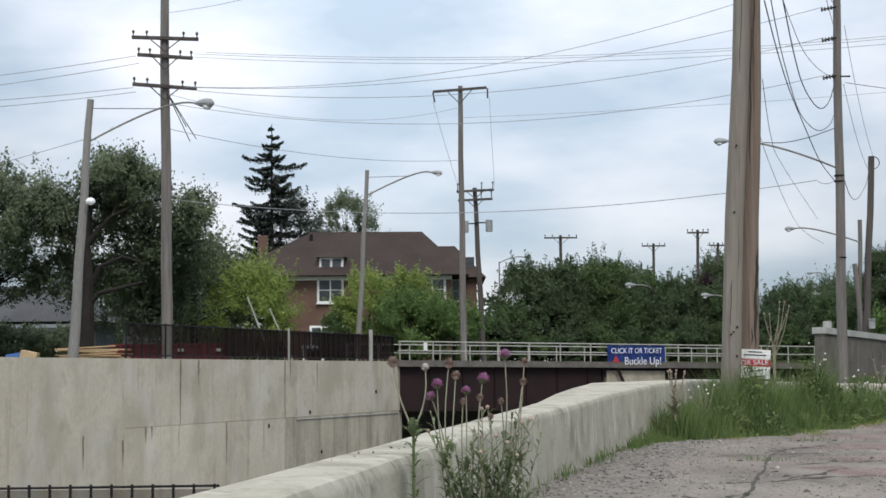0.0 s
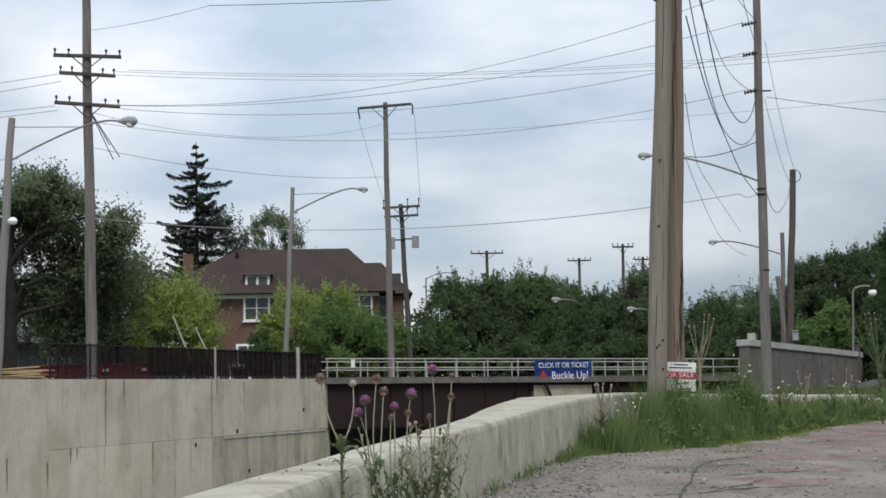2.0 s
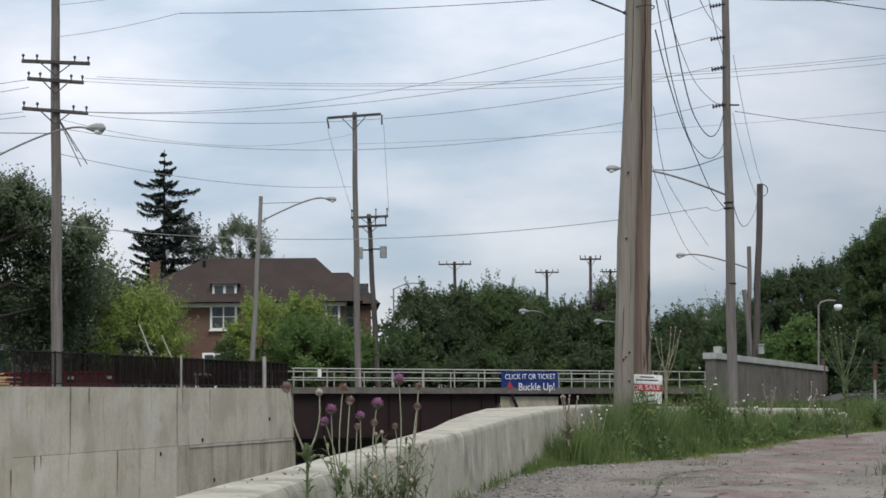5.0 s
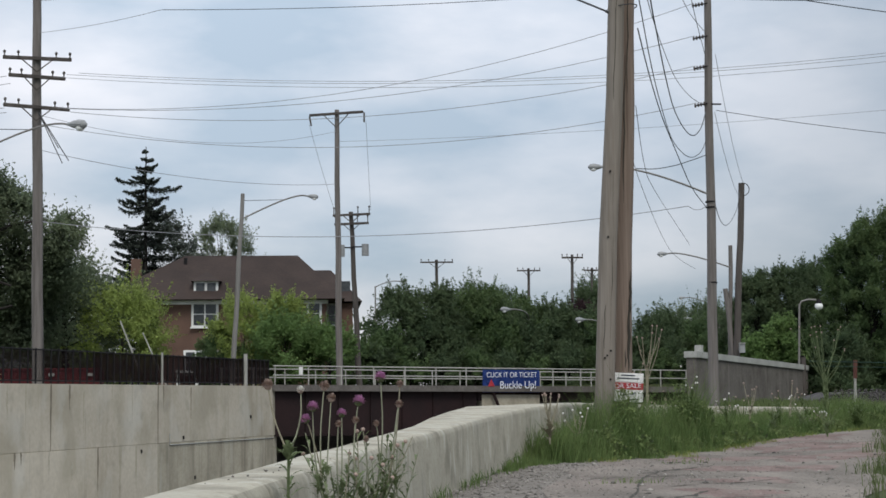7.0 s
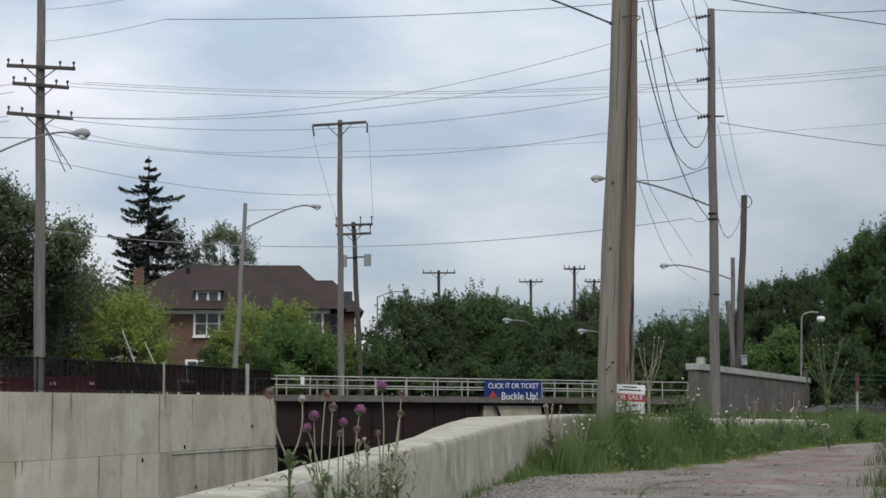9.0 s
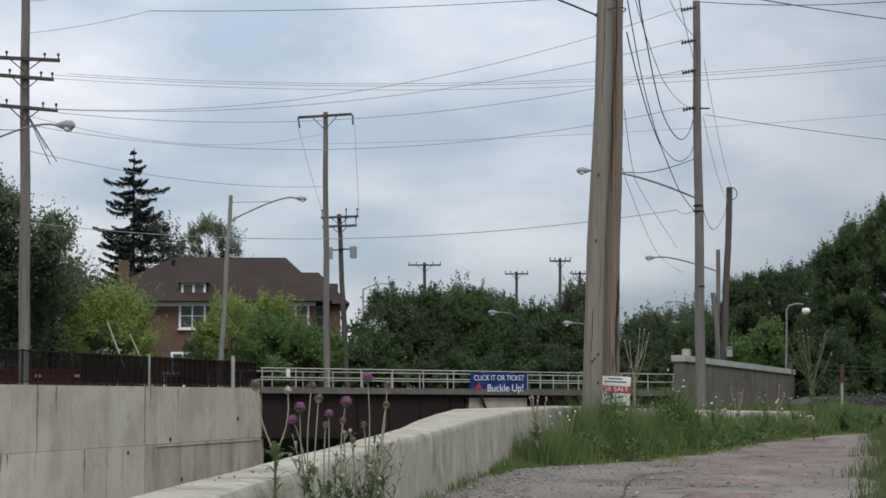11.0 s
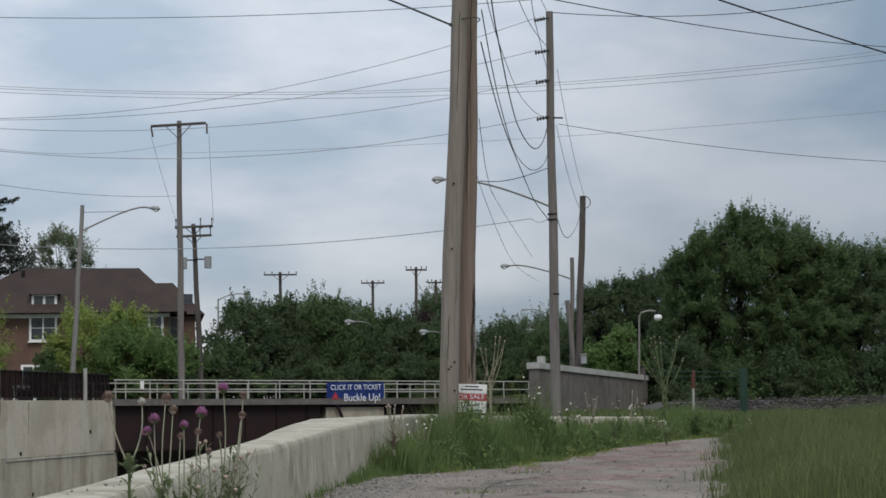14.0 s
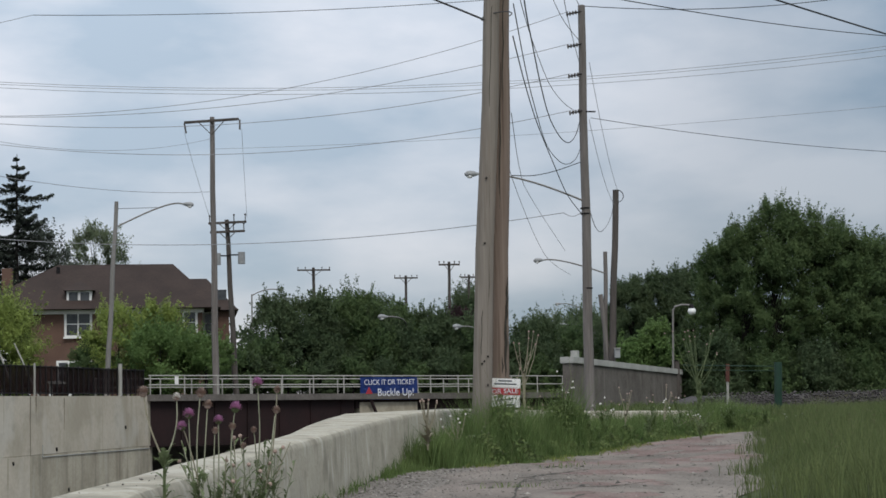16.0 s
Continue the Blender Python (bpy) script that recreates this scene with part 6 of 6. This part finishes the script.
FORK = Vector((-0.18, 9.72, 0.96))
for i, (tip, mat, r) in enumerate(HEADS):
    tip = Vector(tip)
    if i < 2:
        start, pts = FORK, bend(FORK, tip, -0.02 if i == 0 else 0.03)
    else:
        start = TH + Vector((0.02 + 0.05 * (i % 5), 0.05 * math.sin(i), 0))
        fork = Vector((start.x + (tip.x - start.x) * 0.8, start.y + 0.05 * math.cos(i * 1.7), tip.z * 0.52)) + Vector((0.04 * math.sin(i * 2.2), 0, 0))
        pts = [start.lerp(fork, k / 5) for k in range(5)] + bend(fork, tip, 0.035 * math.sin(i * 1.9), 6)
    pts[-2] = pts[-2].lerp(tip, 0.4) + Vector((0, 0, 0.01))
    part("stem", sweep(B(), pts, [0.0062 - 0.0028 * k / (len(pts) - 1) for k in range(len(pts))], 6), THISTLE_STEM if i % 4 else DRY_STEM, thistle)
    flower_head(thistle, tip, (tip - pts[-3]) + Vector((0, -0.02, 0.01)), r * 1.12, mat, "purple tuft" if mat is PURPLE else "faded brownish tuft")
    if i >= 2:
        bm = B()
        for k in range(22):
            t = 0.04 + 0.70 * k / 22
            p = pts[0].lerp(pts[len(pts) // 2], min(1, t * 1.6)) if t < 0.55 else pts[len(pts) // 2].lerp(tip, (t - 0.55) * 0.9)
            a = rng.uniform(0, 6.28)
            L = (0.20 - 0.17 * t) * rng.uniform(0.6, 1.2)
            spiny_leaf(bm, p, (math.cos(a), math.sin(a), 0.7), L, L * 0.22, rng)
        part("leaves", bm, THISTLE, thistle)
base = Vector((-0.15, 9.91, 0.00))
part("stem", sweep(B(), bend(base, FORK, -0.015), 0.009, 6), THISTLE, thistle)
bm = B()
for k in range(40):
    p = base.lerp(FORK, 0.05 + 0.95 * k / 40)
    a = k * 2.4
    spiny_leaf(bm, p, (math.cos(a), math.sin(a), 0.35 if k < 36 else 0.9), 0.08 + 0.03 * (k % 3), 0.014, rng)
for k in range(16):
    a = k * 2.4
    spiny_leaf(bm, FORK - Vector((0, 0, 0.012 * (k % 5))), (math.cos(a), math.sin(a), rng.uniform(0.1, 1.8)), rng.uniform(0.07, 0.14), 0.02, rng)
part("leaves", bm, THISTLE, thistle)


for i in range(27):
    start = TH + Vector((0.02 + 0.06 * (i % 6), 0.06 * math.sin(i * 2.0), 0))
    tip = TH + Vector((rng.uniform(-0.16, 0.52), rng.uniform(-0.15, 0.1), rng.uniform(0.75, 1.17)))
    pts = [start, start.lerp(tip, 0.35) + Vector((0.02, 0, 0.05)), start.lerp(tip, 0.7), tip]
    side = part("stem", sweep(B(), pts, [0.006, 0.005, 0.004, 0.003], 5), THISTLE_STEM if i % 3 else DRY_STEM, thistle)
    if i % 2:
        part("bud", ball(B(), tip, 0.013, 7), FADED, side, "small faded bud")
    bm = B()
    for k in range(22):
        t = 0.25 + 0.74 * k / 22
        p = start.lerp(tip, t)
        a = rng.uniform(0, 6.28)
        L = (0.17 - 0.11 * t) * rng.uniform(0.6, 1.2)
        spiny_leaf(bm, p, (math.cos(a), math.sin(a), 0.8), L, L * 0.15, rng)
    part("leaves", bm, THISTLE, side)


def tall_weed(base, height, spread, seed, label, stems=9, mat=None, leafy=8, heads=None):
    """A branching weed of many thin stems with narrow leaves and small heads."""
    rng = np.random.default_rng(seed)
    ob = thing("weed", base, label, "weed", "tall weeds")
    b = Vector(base)
    for k in range(stems):
        lf = B()
        fork = b + Vector((rng.uniform(-0.08, 0.08) * spread, 0, height * rng.uniform(0.25, 0.55)))
        tip = b + Vector((rng.uniform(-1, 1) * spread, rng.uniform(-0.4, 0.4) * spread, height * rng.uniform(0.72, 1.0)))
        pts = [b, b.lerp(fork, 0.5), fork, fork.lerp(tip, 0.5) + Vector((0.15 * (tip.x - fork.x), 0, 0.02)), tip]
        stem = part("stem", sweep(B(), pts, [0.016, 0.014, 0.012, 0.009, 0.006], 5), mat or THISTLE, ob)
        for j in range(leafy):
            t = rng.uniform(0.05, 0.95)
            p = b.lerp(fork, t * 2) if t < 0.5 else fork.lerp(tip, t * 2 - 1)
            a = rng.uniform(0, 6.28)
            L = 0.28 * (1.15 - t) * rng.uniform(0.5, 1.1)
            spiny_leaf(lf, p, (math.cos(a), math.sin(a), 0.8), L, L * 0.16, rng)
        part("leaves", lf, mat or THISTLE, stem)
        part("head", ball(B(), tip, 0.022, 6), heads or FADED, stem)
    return ob


tall_weed((14.28, 46.00, 0.49), 2.7, 1.0, 3, "tall branching pale green weed at the lot's edge", 15, THISTLE, 5)
tall_weed((7.38, 37.00, 0.68), 2.3, 0.35, 4, "tall dry grey weed beside the poles", 7, DRY_STEM, 5)
tall_weed((6.95, 36.50, 0.87), 1.2, 0.3, 5, "dry grey weed beside the poles", 5, DRY_STEM, 5)
tall_weed((4.31, 31.00, 0.37), 0.95, 0.35, 6, "dry weed growing against the parapet", 7, DRY_STEM, 8)
for i, p in enumerate(((9.79, 44.00, 0.40), (9.91, 42.00, 0.34), (10.98, 44.00, 0.20), (8.14, 39.00, 0.24), (11.63, 42.00, 0.24), (12.71, 43.00, 0.21), (12.43, 40.00, 0.19))):
    tall_weed((p[0], p[1], lot_height(p[0], p[1])), 0.85 + 0.12 * (i % 3), 0.35, 20 + i, "leafy green weed with small pale heads", 5, None, 12, FLUFF if i % 2 else THISTLE)

for i, (x, y, h) in enumerate(((8.9, 41.0, 1.35), (9.7, 42.2, 1.5), (10.6, 41.2, 1.15), (11.4, 43.4, 1.6), (12.1, 43.0, 1.2), (13.0, 45.2, 1.5), (7.6, 37.6, 1.35), (8.1, 38.8, 1.2), (13.6, 45.6, 1.2))):
    tall_weed((x, y, lot_height(x, y)), h, 0.28, 400 + i, "sparse dry weed stalks with small brown heads", 4, DRY_STEM if i % 2 else WEED, 5, FADED)
rng = np.random.default_rng(77)
for i in range(26):
    y = rng.uniform(32.5, 47)
    x = max(front_x(y) + 0.3, weed_edge(y) - rng.uniform(0.4, 2.0))
    if abs(x - 6.4) < 0.8 and y < 35.2:
        continue
    tall_weed((x, y, lot_height(x, y)), weed_height(x, y) * rng.uniform(1.1, 1.5) + 0.15, 0.3, 300 + i, "leafy green weed standing in the grass", 6, WEED if i % 3 else DRY_STEM, 14, THISTLE if i % 4 else FLUFF)

# bushy leaf masses of the weeds, and tufts along the parapet's foot
rng = np.random.default_rng(88)
pts, outs = [], []
for k in range(170):
    y = rng.uniform(32.0, 48.0)
    x = weed_edge(y) - rng.uniform(0.25, 2.6)
    if x < front_x(y) + 0.2:
        continue
    h = weed_height(x, y) * rng.uniform(0.3, 0.95)
    n = int(150 + 160 * h)
    q = rng.normal(size=(n, 3)) * np.array([0.16, 0.16, 0.0])
    q[:, 2] = h * rng.uniform(0.05, 1.0, n)
    q[:, :2] *= (1.15 - 0.6 * q[:, 2:3] / h)
    pts.append(np.array([x, y, lot_height(x, y)]) + q)
    outs.append(q * np.array([3.0, 3.0, 0.6]))
v, f, nn = leaf_cards(np.concatenate(pts), 0.042, rng, np.concatenate(outs))
tagged(np_mesh("weed_leaves", v, f, WEED_LEAF, None, (0, 0, 0), nn), "bushy green weeds round the poles and low wall", "weeds", kind="stuff")
pts = []
for k in range(380):
    y = 13 + 16 * rng.uniform() ** 0.6
    x = front_x(y) + 0.06 + abs(rng.normal()) * 0.12
    if noise.noise((y * 0.9, 4.0, 0)) > -0.05:
        pts.append((x, y, 0.0))
blades("wall_tufts", np.array(pts), rng.uniform(0.06, 0.24, len(pts)), 0.006, GRASS, "thin grass tufts along the parapet's foot", rng, 0.6)
pts = []
for c in range(5):
    cy = rng.uniform(15, 37)
    cx = lot_left(cy) + rng.uniform(0.8, 3.2)
    for k in range(int(rng.uniform(8, 55))):
        pts.append((cx + rng.normal() * 0.3, cy + rng.normal() * 0.12, 0.01))
blades("lot_tufts", np.array(pts), rng.uniform(0.03, 0.12, len(pts)), 0.006, GRASS, "short grass tufts in the gravel and cracks", rng, 0.8)
